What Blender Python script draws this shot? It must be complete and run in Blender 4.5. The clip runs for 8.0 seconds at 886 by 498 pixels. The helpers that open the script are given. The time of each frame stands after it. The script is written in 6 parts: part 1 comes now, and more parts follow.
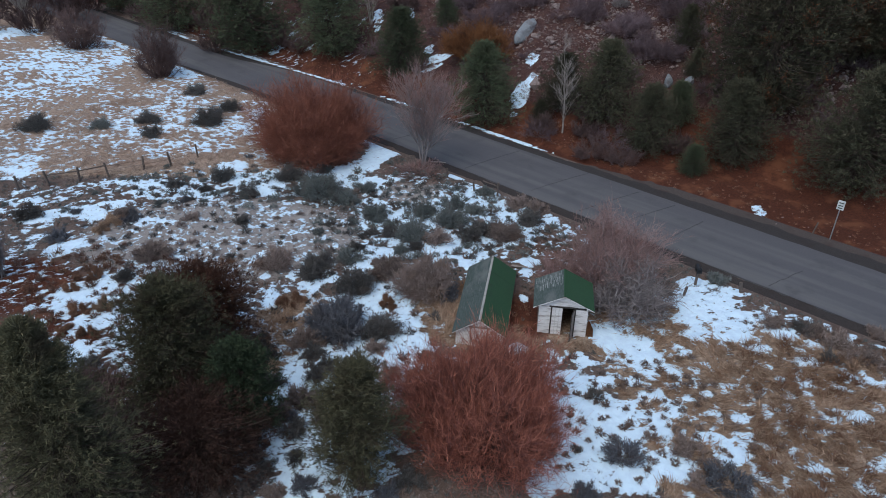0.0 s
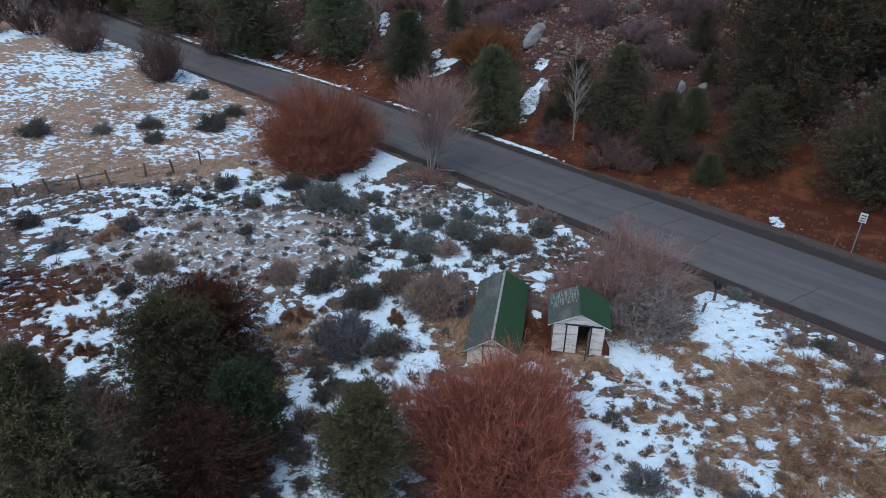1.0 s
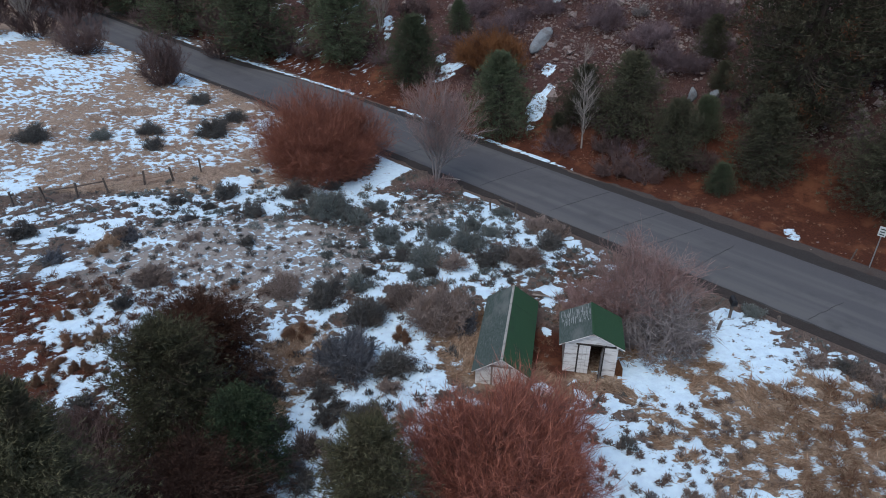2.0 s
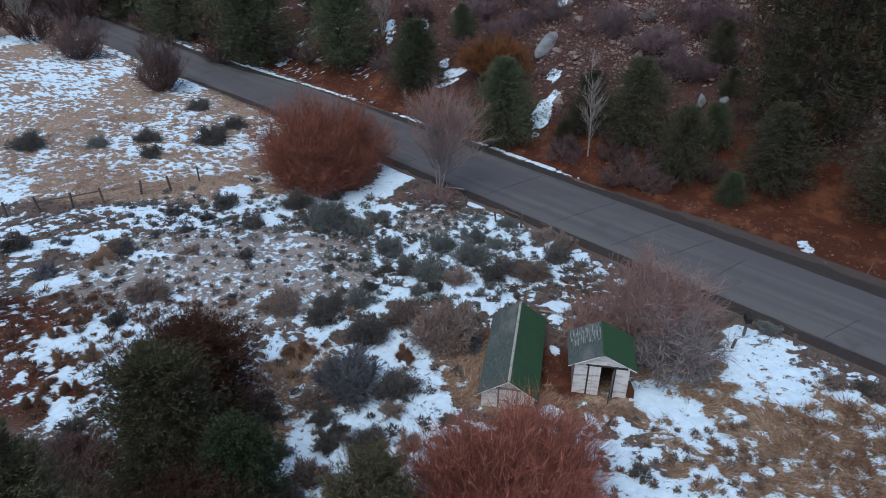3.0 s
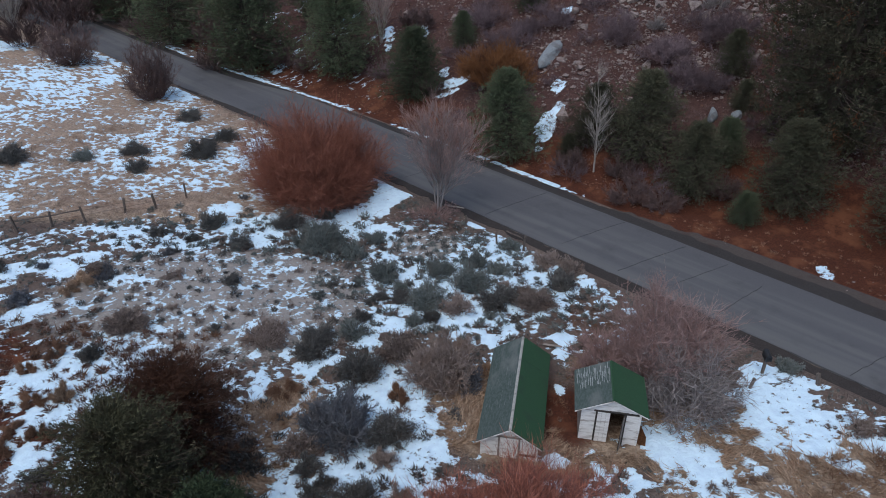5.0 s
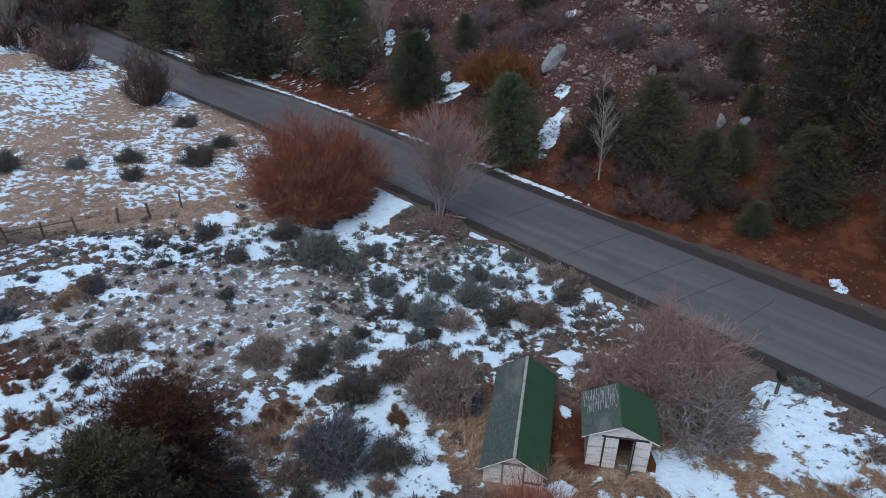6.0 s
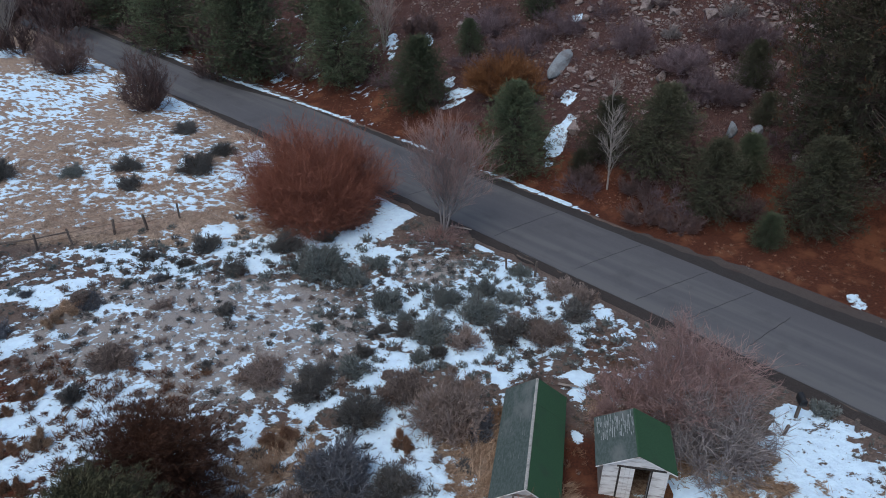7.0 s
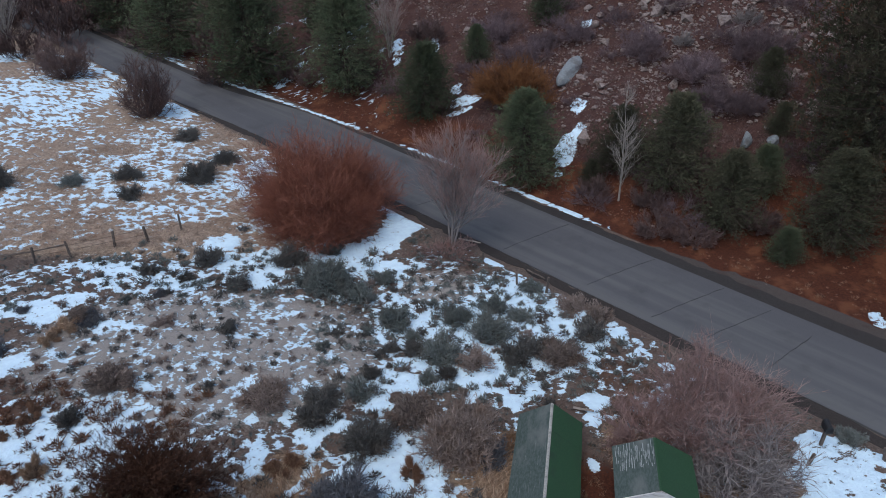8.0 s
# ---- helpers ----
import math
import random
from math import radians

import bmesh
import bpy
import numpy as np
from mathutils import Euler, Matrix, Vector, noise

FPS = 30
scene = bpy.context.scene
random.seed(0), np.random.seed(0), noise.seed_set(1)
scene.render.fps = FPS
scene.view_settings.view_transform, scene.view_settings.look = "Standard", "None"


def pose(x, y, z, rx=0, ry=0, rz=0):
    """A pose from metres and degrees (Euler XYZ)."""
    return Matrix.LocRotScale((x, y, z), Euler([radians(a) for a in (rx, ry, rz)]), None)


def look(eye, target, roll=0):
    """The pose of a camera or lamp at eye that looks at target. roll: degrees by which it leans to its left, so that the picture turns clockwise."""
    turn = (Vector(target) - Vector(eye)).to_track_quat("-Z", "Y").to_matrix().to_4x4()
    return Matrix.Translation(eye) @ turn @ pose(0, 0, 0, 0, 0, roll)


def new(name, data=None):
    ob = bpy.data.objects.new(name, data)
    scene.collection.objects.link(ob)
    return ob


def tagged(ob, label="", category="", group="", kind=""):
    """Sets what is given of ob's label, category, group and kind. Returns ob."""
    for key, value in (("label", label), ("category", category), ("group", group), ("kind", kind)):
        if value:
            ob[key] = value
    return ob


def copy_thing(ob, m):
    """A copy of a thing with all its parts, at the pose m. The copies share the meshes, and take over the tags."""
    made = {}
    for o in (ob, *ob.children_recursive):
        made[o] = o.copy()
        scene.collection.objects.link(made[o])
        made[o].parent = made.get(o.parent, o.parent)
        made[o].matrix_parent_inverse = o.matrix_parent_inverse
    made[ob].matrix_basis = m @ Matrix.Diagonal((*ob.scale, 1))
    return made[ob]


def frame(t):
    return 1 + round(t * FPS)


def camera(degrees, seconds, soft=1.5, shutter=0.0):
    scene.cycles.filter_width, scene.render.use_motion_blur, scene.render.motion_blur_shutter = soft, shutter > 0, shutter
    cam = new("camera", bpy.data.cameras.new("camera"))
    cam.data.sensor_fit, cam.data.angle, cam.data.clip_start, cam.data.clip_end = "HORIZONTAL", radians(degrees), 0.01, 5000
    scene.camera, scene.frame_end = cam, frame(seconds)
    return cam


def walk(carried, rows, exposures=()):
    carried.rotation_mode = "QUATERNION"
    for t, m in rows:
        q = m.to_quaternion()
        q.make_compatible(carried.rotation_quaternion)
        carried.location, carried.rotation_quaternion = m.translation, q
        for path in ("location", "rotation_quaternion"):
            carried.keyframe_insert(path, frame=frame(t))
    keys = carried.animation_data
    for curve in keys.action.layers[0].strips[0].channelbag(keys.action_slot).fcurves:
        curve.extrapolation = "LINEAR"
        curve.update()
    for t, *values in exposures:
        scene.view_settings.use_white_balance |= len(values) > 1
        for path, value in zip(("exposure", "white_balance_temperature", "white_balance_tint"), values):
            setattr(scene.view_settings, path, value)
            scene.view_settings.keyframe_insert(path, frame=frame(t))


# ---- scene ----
cam = camera(65.5, 8.0, soft=0.9)
PATH = [
    (0, (0.024, -0.022, 24.232), (0.02, 1.957, 23.061), 0.3),
    (0.5, (-0.216, 0.776, 24.203), (-0.224, 2.757, 23.033), 0.4),
    (1, (-0.468, 1.55, 24.193), (-0.48, 3.532, 23.024), 0.4),
    (1.5, (-0.646, 2.317, 24.217), (-0.66, 4.299, 23.048), 0.5),
    (3, (-0.998, 4.648, 24.301), (-1.02, 6.631, 23.135), 0.5),
    (3.5, (-0.937, 5.408, 24.309), (-0.961, 7.391, 23.143), 0.5),
    (4, (-0.885, 6.179, 24.324), (-0.911, 8.162, 23.158), 0.5),
    (4.5, (-0.806, 6.948, 24.344), (-0.831, 8.932, 23.179), 0.6),
    (6, (-0.8, 9.31, 24.371), (-0.834, 11.294, 23.207), 0.5),
    (6.5, (-0.972, 10.103, 24.381), (-1.006, 12.086, 23.217), 0.5),
    (7, (-1.119, 10.902, 24.439), (-1.156, 12.886, 23.276), 0.5),
    (7.5, (-1.32, 11.69, 24.506), (-1.359, 13.675, 23.344), 0.6),
    (8, (-1.628, 12.429, 24.559), (-1.67, 14.414, 23.399), 0.6),
]
walk(cam, [(t, look(eye, target, roll)) for t, eye, target, roll in PATH], exposures=[(0, 0.23, 6050, 5), (8, 0.21, 6050, 5)])

# ---- light: a dull winter evening, soft sky ----
world = bpy.data.worlds.new("sky")
scene.world = world
world.use_nodes = True
wn, wl = world.node_tree.nodes, world.node_tree.links
sky = wn.new("ShaderNodeTexSky")
sky.sky_type = "NISHITA"
sky.sun_disc = False
sky.sun_elevation = radians(62)
sky.sun_rotation = radians(213.7)
sky.air_density, sky.dust_density, sky.ozone_density = 1.0, 2.5, 1.6
wl.new(sky.outputs[0], wn["Background"].inputs[0])
wn["Background"].inputs[1].default_value = 0.15
sun = new("sun", bpy.data.lights.new("sun", "SUN"))
sun.data.energy = 0.9
sun.data.angle = radians(60)
sun.data.color = (1.0, 0.93, 0.86)
sun.matrix_world = look((-20, -30, 68), (0, 0, 0))

# ---- materials ----
def nodes_of(name):
    m = bpy.data.materials.new(name)
    m.use_nodes = True
    return m, m.node_tree.nodes, m.node_tree.links


def mixed(n, l, fac, a, b):
    """A colour mix; a and b are colours or sockets."""
    x = n.new("ShaderNodeMix")
    x.data_type = "RGBA"
    for sock, v in ((x.inputs[0], fac), (x.inputs[6], a), (x.inputs[7], b)):
        if isinstance(v, (int, float)):
            sock.default_value = v
        elif isinstance(v, tuple):
            sock.default_value = (*v, 1)
        else:
            l.new(v, sock)
    return x.outputs[2]


def noisy(n, l, scale, detail=4, rough=0.6, vec=None):
    x = n.new("ShaderNodeTexNoise")
    x.inputs["Scale"].default_value, x.inputs["Detail"].default_value, x.inputs["Roughness"].default_value = scale, detail, rough
    if vec is not None:
        l.new(vec, x.inputs["Vector"])
    return x.outputs[0]


def ramped(n, l, src, lo, hi):
    x = n.new("ShaderNodeMapRange")
    x.interpolation_type = "SMOOTHSTEP"
    l.new(src, x.inputs[0])
    x.inputs[1].default_value, x.inputs[2].default_value = lo, hi
    return x.outputs[0]


def maths(n, l, op, a, b=0.0):
    x = n.new("ShaderNodeMath")
    x.operation = op
    for sock, v in ((x.inputs[0], a), (x.inputs[1], b)):
        if isinstance(v, (int, float)):
            sock.default_value = v
        else:
            l.new(v, sock)
    return x.outputs[0]


def object_coords(n, stretch=(1, 1, 1), l=None):
    tc = n.new("ShaderNodeTexCoord").outputs["Object"]
    if stretch == (1, 1, 1):
        return tc
    mp = n.new("ShaderNodeMapping")
    mp.inputs["Scale"].default_value = stretch
    l.new(tc, mp.inputs["Vector"])
    return mp.outputs[0]


def bumped(n, l, height, strength, dist):
    b = n.new("ShaderNodeBump")
    b.inputs["Strength"].default_value, b.inputs["Distance"].default_value = strength, dist
    l.new(height, b.inputs["Height"])
    l.new(b.outputs[0], n["Principled BSDF"].inputs["Normal"])


def surface(name, a, b, c, fine=12, coarse=1.2, rough=0.85, metal=0.0, bump=0.4, dist=0.02, stretch=(1, 1, 1)):
    """Two-scale surface: a and b mix in fine grain, c in broad stains."""
    m, n, l = nodes_of(name)
    p = n["Principled BSDF"]
    vec = object_coords(n, stretch, l)
    f = noisy(n, l, fine, 5, 0.65, vec)
    g = noisy(n, l, coarse, 3, 0.55, vec)
    col = mixed(n, l, ramped(n, l, f, 0.35, 0.65), a, b)
    col = mixed(n, l, ramped(n, l, g, 0.5, 0.72), col, c)
    l.new(col, p.inputs["Base Color"])
    p.inputs["Roughness"].default_value, p.inputs["Metallic"].default_value = rough, metal
    p.inputs["Specular IOR Level"].default_value = 0.25
    bumped(n, l, f, bump, dist)
    return m


def foliage(name, a, b, c, rough=0.8, patch=0.9):
    """Each leaf or twig a little different, and broad patches over the plant."""
    m, n, l = nodes_of(name)
    p = n["Principled BSDF"]
    geo = n.new("ShaderNodeNewGeometry")
    info = n.new("ShaderNodeObjectInfo")
    g = noisy(n, l, patch, 3, 0.6, object_coords(n))
    col = mixed(n, l, geo.outputs["Random Per Island"], a, b)
    col = mixed(n, l, ramped(n, l, g, 0.48, 0.7), col, c)
    hsv = n.new("ShaderNodeHueSaturation")
    l.new(maths(n, l, "MULTIPLY_ADD", info.outputs["Random"], 0.5), hsv.inputs["Value"])
    hsv.inputs["Value"].links[0].from_node.inputs[2].default_value = 0.75
    l.new(col, hsv.inputs["Color"])
    l.new(hsv.outputs[0], p.inputs["Base Color"])
    p.inputs["Roughness"].default_value = rough
    p.inputs["Specular IOR Level"].default_value = 0.15
    return m


def ground_material():
    m, n, l = nodes_of("winter_ground")
    p = n["Principled BSDF"]
    pos = object_coords(n)
    streaky = object_coords(n, (0.8, 1.25, 1), l)

    def zone(name):
        x = n.new("ShaderNodeAttribute")
        x.attribute_name = name
        return x.outputs["Fac"]
    fine = noisy(n, l, 9, 6, 0.7, pos)
    pebble = noisy(n, l, 30, 4, 0.7, pos)
    broad = noisy(n, l, 0.5, 4, 0.6, pos)
    straw = noisy(n, l, 5, 6, 0.75, streaky)
    soil = mixed(n, l, ramped(n, l, fine, 0.35, 0.68), (0.080, 0.058, 0.047), (0.19, 0.145, 0.12))
    soil = mixed(n, l, ramped(n, l, broad, 0.45, 0.65), soil, (0.105, 0.072, 0.058))
    gravel = mixed(n, l, ramped(n, l, pebble, 0.35, 0.7), (0.195, 0.173, 0.157), (0.39, 0.357, 0.33))
    grass = mixed(n, l, ramped(n, l, straw, 0.35, 0.65), (0.17, 0.118, 0.082), (0.40, 0.305, 0.222))
    grass = mixed(n, l, ramped(n, l, broad, 0.5, 0.75), grass, (0.22, 0.145, 0.098))
    red = mixed(n, l, ramped(n, l, fine, 0.3, 0.7), (0.040, 0.0125, 0.0075), (0.098, 0.033, 0.017))
    scree = mixed(n, l, ramped(n, l, fine, 0.35, 0.68), (0.040, 0.018, 0.015), (0.105, 0.058, 0.050))
    scree = mixed(n, l, ramped(n, l, broad, 0.45, 0.62), scree, (0.056, 0.026, 0.021))
    red = mixed(n, l, ramped(n, l, broad, 0.5, 0.68), red, (0.135, 0.052, 0.026))
    wob = maths(n, l, "MULTIPLY_ADD", fine, 0.7)
    wob.node.inputs[2].default_value = -0.35

    def blend(base, name, colour):
        f = ramped(n, l, maths(n, l, "ADD", zone(name), wob), 0.35, 0.65)
        return mixed(n, l, f, base, colour)
    col = blend(soil, "gravel", gravel)
    col = blend(col, "grass", grass)
    pale = mixed(n, l, ramped(n, l, straw, 0.33, 0.66), (0.18, 0.128, 0.094), (0.39, 0.295, 0.225))
    pale = mixed(n, l, ramped(n, l, broad, 0.5, 0.75), pale, (0.25, 0.165, 0.12))
    col = blend(col, "pale", pale)
    col = blend(col, "scree", scree)
    col = blend(col, "red", red)
    edge = maths(n, l, "MULTIPLY_ADD", noisy(n, l, 7.0, 6, 0.75, streaky), 1.0)
    edge.node.inputs[2].default_value = -0.5
    fleck = maths(n, l, "MULTIPLY_ADD", noisy(n, l, 9, 4, 0.6, pos), 0.7)
    fleck.node.inputs[2].default_value = -0.35
    edge = maths(n, l, "ADD", edge, maths(n, l, "MULTIPLY", fleck, zone("gravel")))
    sn = ramped(n, l, maths(n, l, "ADD", zone("snow"), edge), 0.47, 0.53)
    white = mixed(n, l, ramped(n, l, noisy(n, l, 2.2, 4, 0.6, pos), 0.35, 0.7), (0.70, 0.865, 0.97), (0.62, 0.77, 0.89))
    col = mixed(n, l, sn, col, white)
    l.new(col, p.inputs["Base Color"])
    p.inputs["Roughness"].default_value = 0.9
    p.inputs["Specular IOR Level"].default_value = 0.2
    h = maths(n, l, "ADD", maths(n, l, "MULTIPLY", sn, maths(n, l, "ADD", maths(n, l, "MULTIPLY", noisy(n, l, 3.5, 3, 0.5, pos), 2.4), 0.2)), maths(n, l, "ADD", straw, pebble))
    bumped(n, l, h, 0.7, 0.06)
    return m


def road_surface():
    """Asphalt with fine grain, broad stains and lighter worn bands along the way of the traffic."""
    m, n, l = nodes_of("worn_asphalt")
    p = n["Principled BSDF"]
    mp = n.new("ShaderNodeMapping")
    mp.vector_type = "TEXTURE"
    mp.inputs["Rotation"].default_value = (0, 0, radians(-43.4))
    mp.inputs["Scale"].default_value = (30, 1.3, 1)
    l.new(object_coords(n), mp.inputs["Vector"])
    grain = noisy(n, l, 45, 5, 0.7, object_coords(n))
    bands = noisy(n, l, 1.0, 4, 0.6, mp.outputs[0])
    stains = noisy(n, l, 0.35, 5, 0.65, object_coords(n))
    col = mixed(n, l, ramped(n, l, grain, 0.3, 0.7), (0.076, 0.074, 0.079), (0.109, 0.106, 0.111))
    col = mixed(n, l, ramped(n, l, bands, 0.42, 0.68), col, (0.116, 0.114, 0.114))
    col = mixed(n, l, ramped(n, l, stains, 0.5, 0.85), col, (0.068, 0.066, 0.069))
    l.new(col, p.inputs["Base Color"])
    p.inputs["Roughness"].default_value = 0.95
    p.inputs["Specular IOR Level"].default_value = 0.12
    bumped(n, l, grain, 0.3, 0.01)
    return m


GROUND = ground_material()
ASPHALT = road_surface()
SHOULDER = surface("gravel_shoulder", (0.024, 0.0215, 0.021), (0.051, 0.0445, 0.0415), (0.034, 0.028, 0.0265), 30, 0.6, 0.95, 0, 0.5, 0.02)
GREY_GRAVEL = surface("grey_brown_gravel", (0.046, 0.037, 0.034), (0.088, 0.071, 0.063), (0.056, 0.038, 0.032), 26, 0.7, 0.95, 0, 0.5, 0.02)
DARK_VERGE = surface("dark_soil_verge", (0.022, 0.0185, 0.0175), (0.054, 0.044, 0.039), (0.033, 0.026, 0.023), 20, 0.8, 0.95, 0, 0.5, 0.02)
TAR = surface("tar", (0.035, 0.035, 0.037), (0.055, 0.055, 0.057), (0.045, 0.045, 0.045), 20, 2, 0.6)
WHITE_BOARD = surface("weathered_white_paint", (0.78, 0.765, 0.745), (0.68, 0.655, 0.63), (0.28, 0.235, 0.205), 9, 2.6, 0.75, 0, 0.3, 0.006, (0.35, 1, 2.2))
BARE_BOARD = surface("bare_weathered_board", (0.20, 0.17, 0.15), (0.30, 0.26, 0.23), (0.10, 0.08, 0.07), 14, 2, 0.9, 0, 0.4, 0.006, (0.4, 0.4, 2))
DARK_BOARD = surface("dark_frame_wood", (0.035, 0.032, 0.03), (0.07, 0.062, 0.056), (0.045, 0.035, 0.03), 12, 2, 0.85)
RUST_BOARD = surface("rust_brown_board", (0.22, 0.10, 0.045), (0.13, 0.06, 0.03), (0.09, 0.05, 0.035), 10, 2, 0.9)
GREEN_ROOF = surface("green_roll_roofing", (0.0216, 0.0552, 0.0252), (0.0324, 0.0744, 0.036), (0.0264, 0.0528, 0.0288), 22, 0.9, 0.85, 0, 0.2, 0.004)
GREY_ROOF = surface("faded_green_grey_roofing", (0.047, 0.064, 0.057), (0.078, 0.096, 0.087), (0.135, 0.142, 0.134), 16, 1.1, 0.9, 0, 0.3, 0.004, (0.75, 0.3, 0.75))
STREAK_ROOF = surface("peeling_roof_strip", (0.34, 0.35, 0.34), (0.22, 0.23, 0.225), (0.09, 0.10, 0.095), 18, 2.4, 0.9)
FADED_STRIP = surface("faded_roof_strip", (0.17, 0.18, 0.175), (0.11, 0.122, 0.116), (0.06, 0.072, 0.066), 18, 2.4, 0.9)
RIDGE = surface("pale_ridge_strip", (0.42, 0.40, 0.36), (0.30, 0.28, 0.25), (0.20, 0.2, 0.18), 14, 3, 0.85)
DIRT_FLOOR = surface("dirt_floor", (0.04, 0.03, 0.025), (0.06, 0.045, 0.035), (0.03, 0.02, 0.02))
CONCRETE = surface("old_concrete", (0.20, 0.17, 0.145), (0.27, 0.24, 0.21), (0.13, 0.10, 0.08), 18, 2, 0.9)
STONE = surface("grey_boulder", (0.165, 0.178, 0.188), (0.23, 0.245, 0.255), (0.136, 0.129, 0.129), 7, 1.2, 0.9, 0, 0.6, 0.05)
PALE_STONE = surface("pale_scree_stone", (0.155, 0.115, 0.104), (0.285, 0.235, 0.216), (0.10, 0.06, 0.05), 9, 1.5, 0.9, 0, 0.5, 0.03)
POST = surface("grey_post_wood", (0.09, 0.07, 0.06), (0.15, 0.12, 0.10), (0.06, 0.045, 0.04), 15, 2, 0.9)
STEEL = surface("galvanised_steel", (0.35, 0.36, 0.37), (0.45, 0.46, 0.47), (0.28, 0.27, 0.26), 25, 4, 0.5, 0.7)
SIGN_FACE = surface("pale_sign_face", (0.62, 0.64, 0.62), (0.55, 0.57, 0.55), (0.45, 0.46, 0.44), 20, 3, 0.5)
SIGN_INK = surface("dark_sign_bars", (0.03, 0.05, 0.04), (0.05, 0.07, 0.06), (0.03, 0.03, 0.03))
BLACK_BOX = surface("black_mailbox", (0.018, 0.018, 0.02), (0.03, 0.03, 0.032), (0.04, 0.035, 0.03), 20, 3, 0.5)
BARK = surface("dark_bark", (0.05, 0.036, 0.028), (0.09, 0.066, 0.052), (0.04, 0.03, 0.025), 14, 2, 0.95)
PALE_BARK = surface("pale_aspen_bark", (0.36, 0.32, 0.28), (0.25, 0.215, 0.19), (0.15, 0.12, 0.10), 14, 2, 0.9)
PINE = foliage("pine_needles", (0.047, 0.047, 0.029), (0.080, 0.076, 0.047), (0.078, 0.060, 0.04), 0.85, 0.4)
SPRUCE = foliage("dark_green_needles", (0.060, 0.076, 0.044), (0.108, 0.127, 0.073), (0.092, 0.095, 0.057), 0.85, 0.5)
# olive needles darker than SPRUCE, with the hillside's shade mixed into the colour
SHADED_PINE = foliage("shaded_olive_needles", (0.050, 0.052, 0.033), (0.092, 0.091, 0.056), (0.075, 0.066, 0.043), 0.85, 0.5)
# darker copy of RUSSET: the low juniper's deep shade is in the colour
SHADED_RUSSET = foliage("shaded_russet_needles", (0.024, 0.013, 0.010), (0.056, 0.029, 0.021), (0.038, 0.022, 0.017))
JUNIPER_GREEN = foliage("fresh_juniper_green", (0.030, 0.045, 0.024), (0.062, 0.085, 0.044), (0.04, 0.05, 0.03))
JUNIPER = foliage("juniper_green", (0.052, 0.052, 0.03), (0.098, 0.094, 0.053), (0.07, 0.054, 0.036))
RUSSET = foliage("russet_dead_needles", (0.044, 0.021, 0.013), (0.105, 0.048, 0.029), (0.066, 0.033, 0.022))
CONE = surface("orange_dead_tufts", (0.12, 0.0413, 0.015), (0.075, 0.0263, 0.0112), (0.06, 0.0225, 0.0112))
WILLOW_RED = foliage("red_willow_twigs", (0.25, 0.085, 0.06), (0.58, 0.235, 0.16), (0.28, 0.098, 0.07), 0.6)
# old purple growth, darkened further to carry the shade inside the shrub
WILLOW_DEEP = foliage("shaded_old_purple_willow_twigs", (0.10, 0.042, 0.036), (0.22, 0.088, 0.07), (0.12, 0.056, 0.05), 0.65)
OLIVE = foliage("olive_pine_needles", (0.058, 0.059, 0.034), (0.13, 0.121, 0.07), (0.084, 0.071, 0.045))
WILLOW_RUST = foliage("rust_willow_twigs", (0.17, 0.062, 0.042), (0.30, 0.125, 0.082), (0.16, 0.058, 0.042), 0.6)
# stem colour, kept dark so inner twigs carry the self-shade too
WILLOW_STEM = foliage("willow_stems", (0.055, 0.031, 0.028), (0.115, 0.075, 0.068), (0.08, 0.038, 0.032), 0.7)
PINK_TWIG = foliage("pink_brown_twigs", (0.185, 0.118, 0.108), (0.34, 0.232, 0.212), (0.19, 0.105, 0.09), 0.7)
GREY_TWIG = foliage("grey_twigs", (0.17, 0.15, 0.145), (0.30, 0.265, 0.255), (0.15, 0.125, 0.125), 0.75)
DARK_TWIG = foliage("dark_purple_twigs", (0.085, 0.056, 0.052), (0.15, 0.105, 0.098), (0.11, 0.06, 0.05), 0.75)
MAUVE_TWIG = foliage("mauve_brush", (0.105, 0.074, 0.082), (0.20, 0.15, 0.16), (0.125, 0.078, 0.078), 0.8)
ORANGE_TWIG = foliage("orange_brown_brush", (0.12, 0.052, 0.022), (0.18, 0.082, 0.034), (0.085, 0.04, 0.024), 0.8)
SAGE_GREEN = foliage("grey_green_sage", (0.0907, 0.102, 0.0952), (0.199, 0.213, 0.202), (0.142, 0.134, 0.122), 0.9)
SAGE_DARK = foliage("dark_sage", (0.066, 0.064, 0.061), (0.152, 0.145, 0.135), (0.104, 0.088, 0.077), 0.9)
SAGE_TAN = foliage("tan_grey_sage", (0.145, 0.112, 0.098), (0.31, 0.247, 0.217), (0.20, 0.142, 0.115), 0.9)
SAGE_BLUE = foliage("blue_grey_sage", (0.08, 0.083, 0.094), (0.17, 0.174, 0.192), (0.12, 0.112, 0.112), 0.9)
MAUVE_WEED = foliage("mauve_dead_weeds", (0.125, 0.083, 0.078), (0.235, 0.165, 0.155), (0.165, 0.09, 0.07), 0.9)
STRAW = foliage("dry_straw_grass", (0.22, 0.137, 0.09), (0.54, 0.39, 0.275), (0.27, 0.16, 0.10), 0.8, 0.35)
RUST_MOUND = foliage("rust_brown_mounds", (0.085, 0.046, 0.034), (0.17, 0.095, 0.068), (0.12, 0.075, 0.058), 0.9)
PALE_STRAW = foliage("bleached_straw", (0.22, 0.16, 0.12), (0.52, 0.41, 0.33), (0.29, 0.195, 0.14), 0.8, 0.3)
RUST_GRASS = foliage("rusty_dead_grass", (0.12, 0.066, 0.042), (0.27, 0.16, 0.105), (0.19, 0.11, 0.073), 0.8)

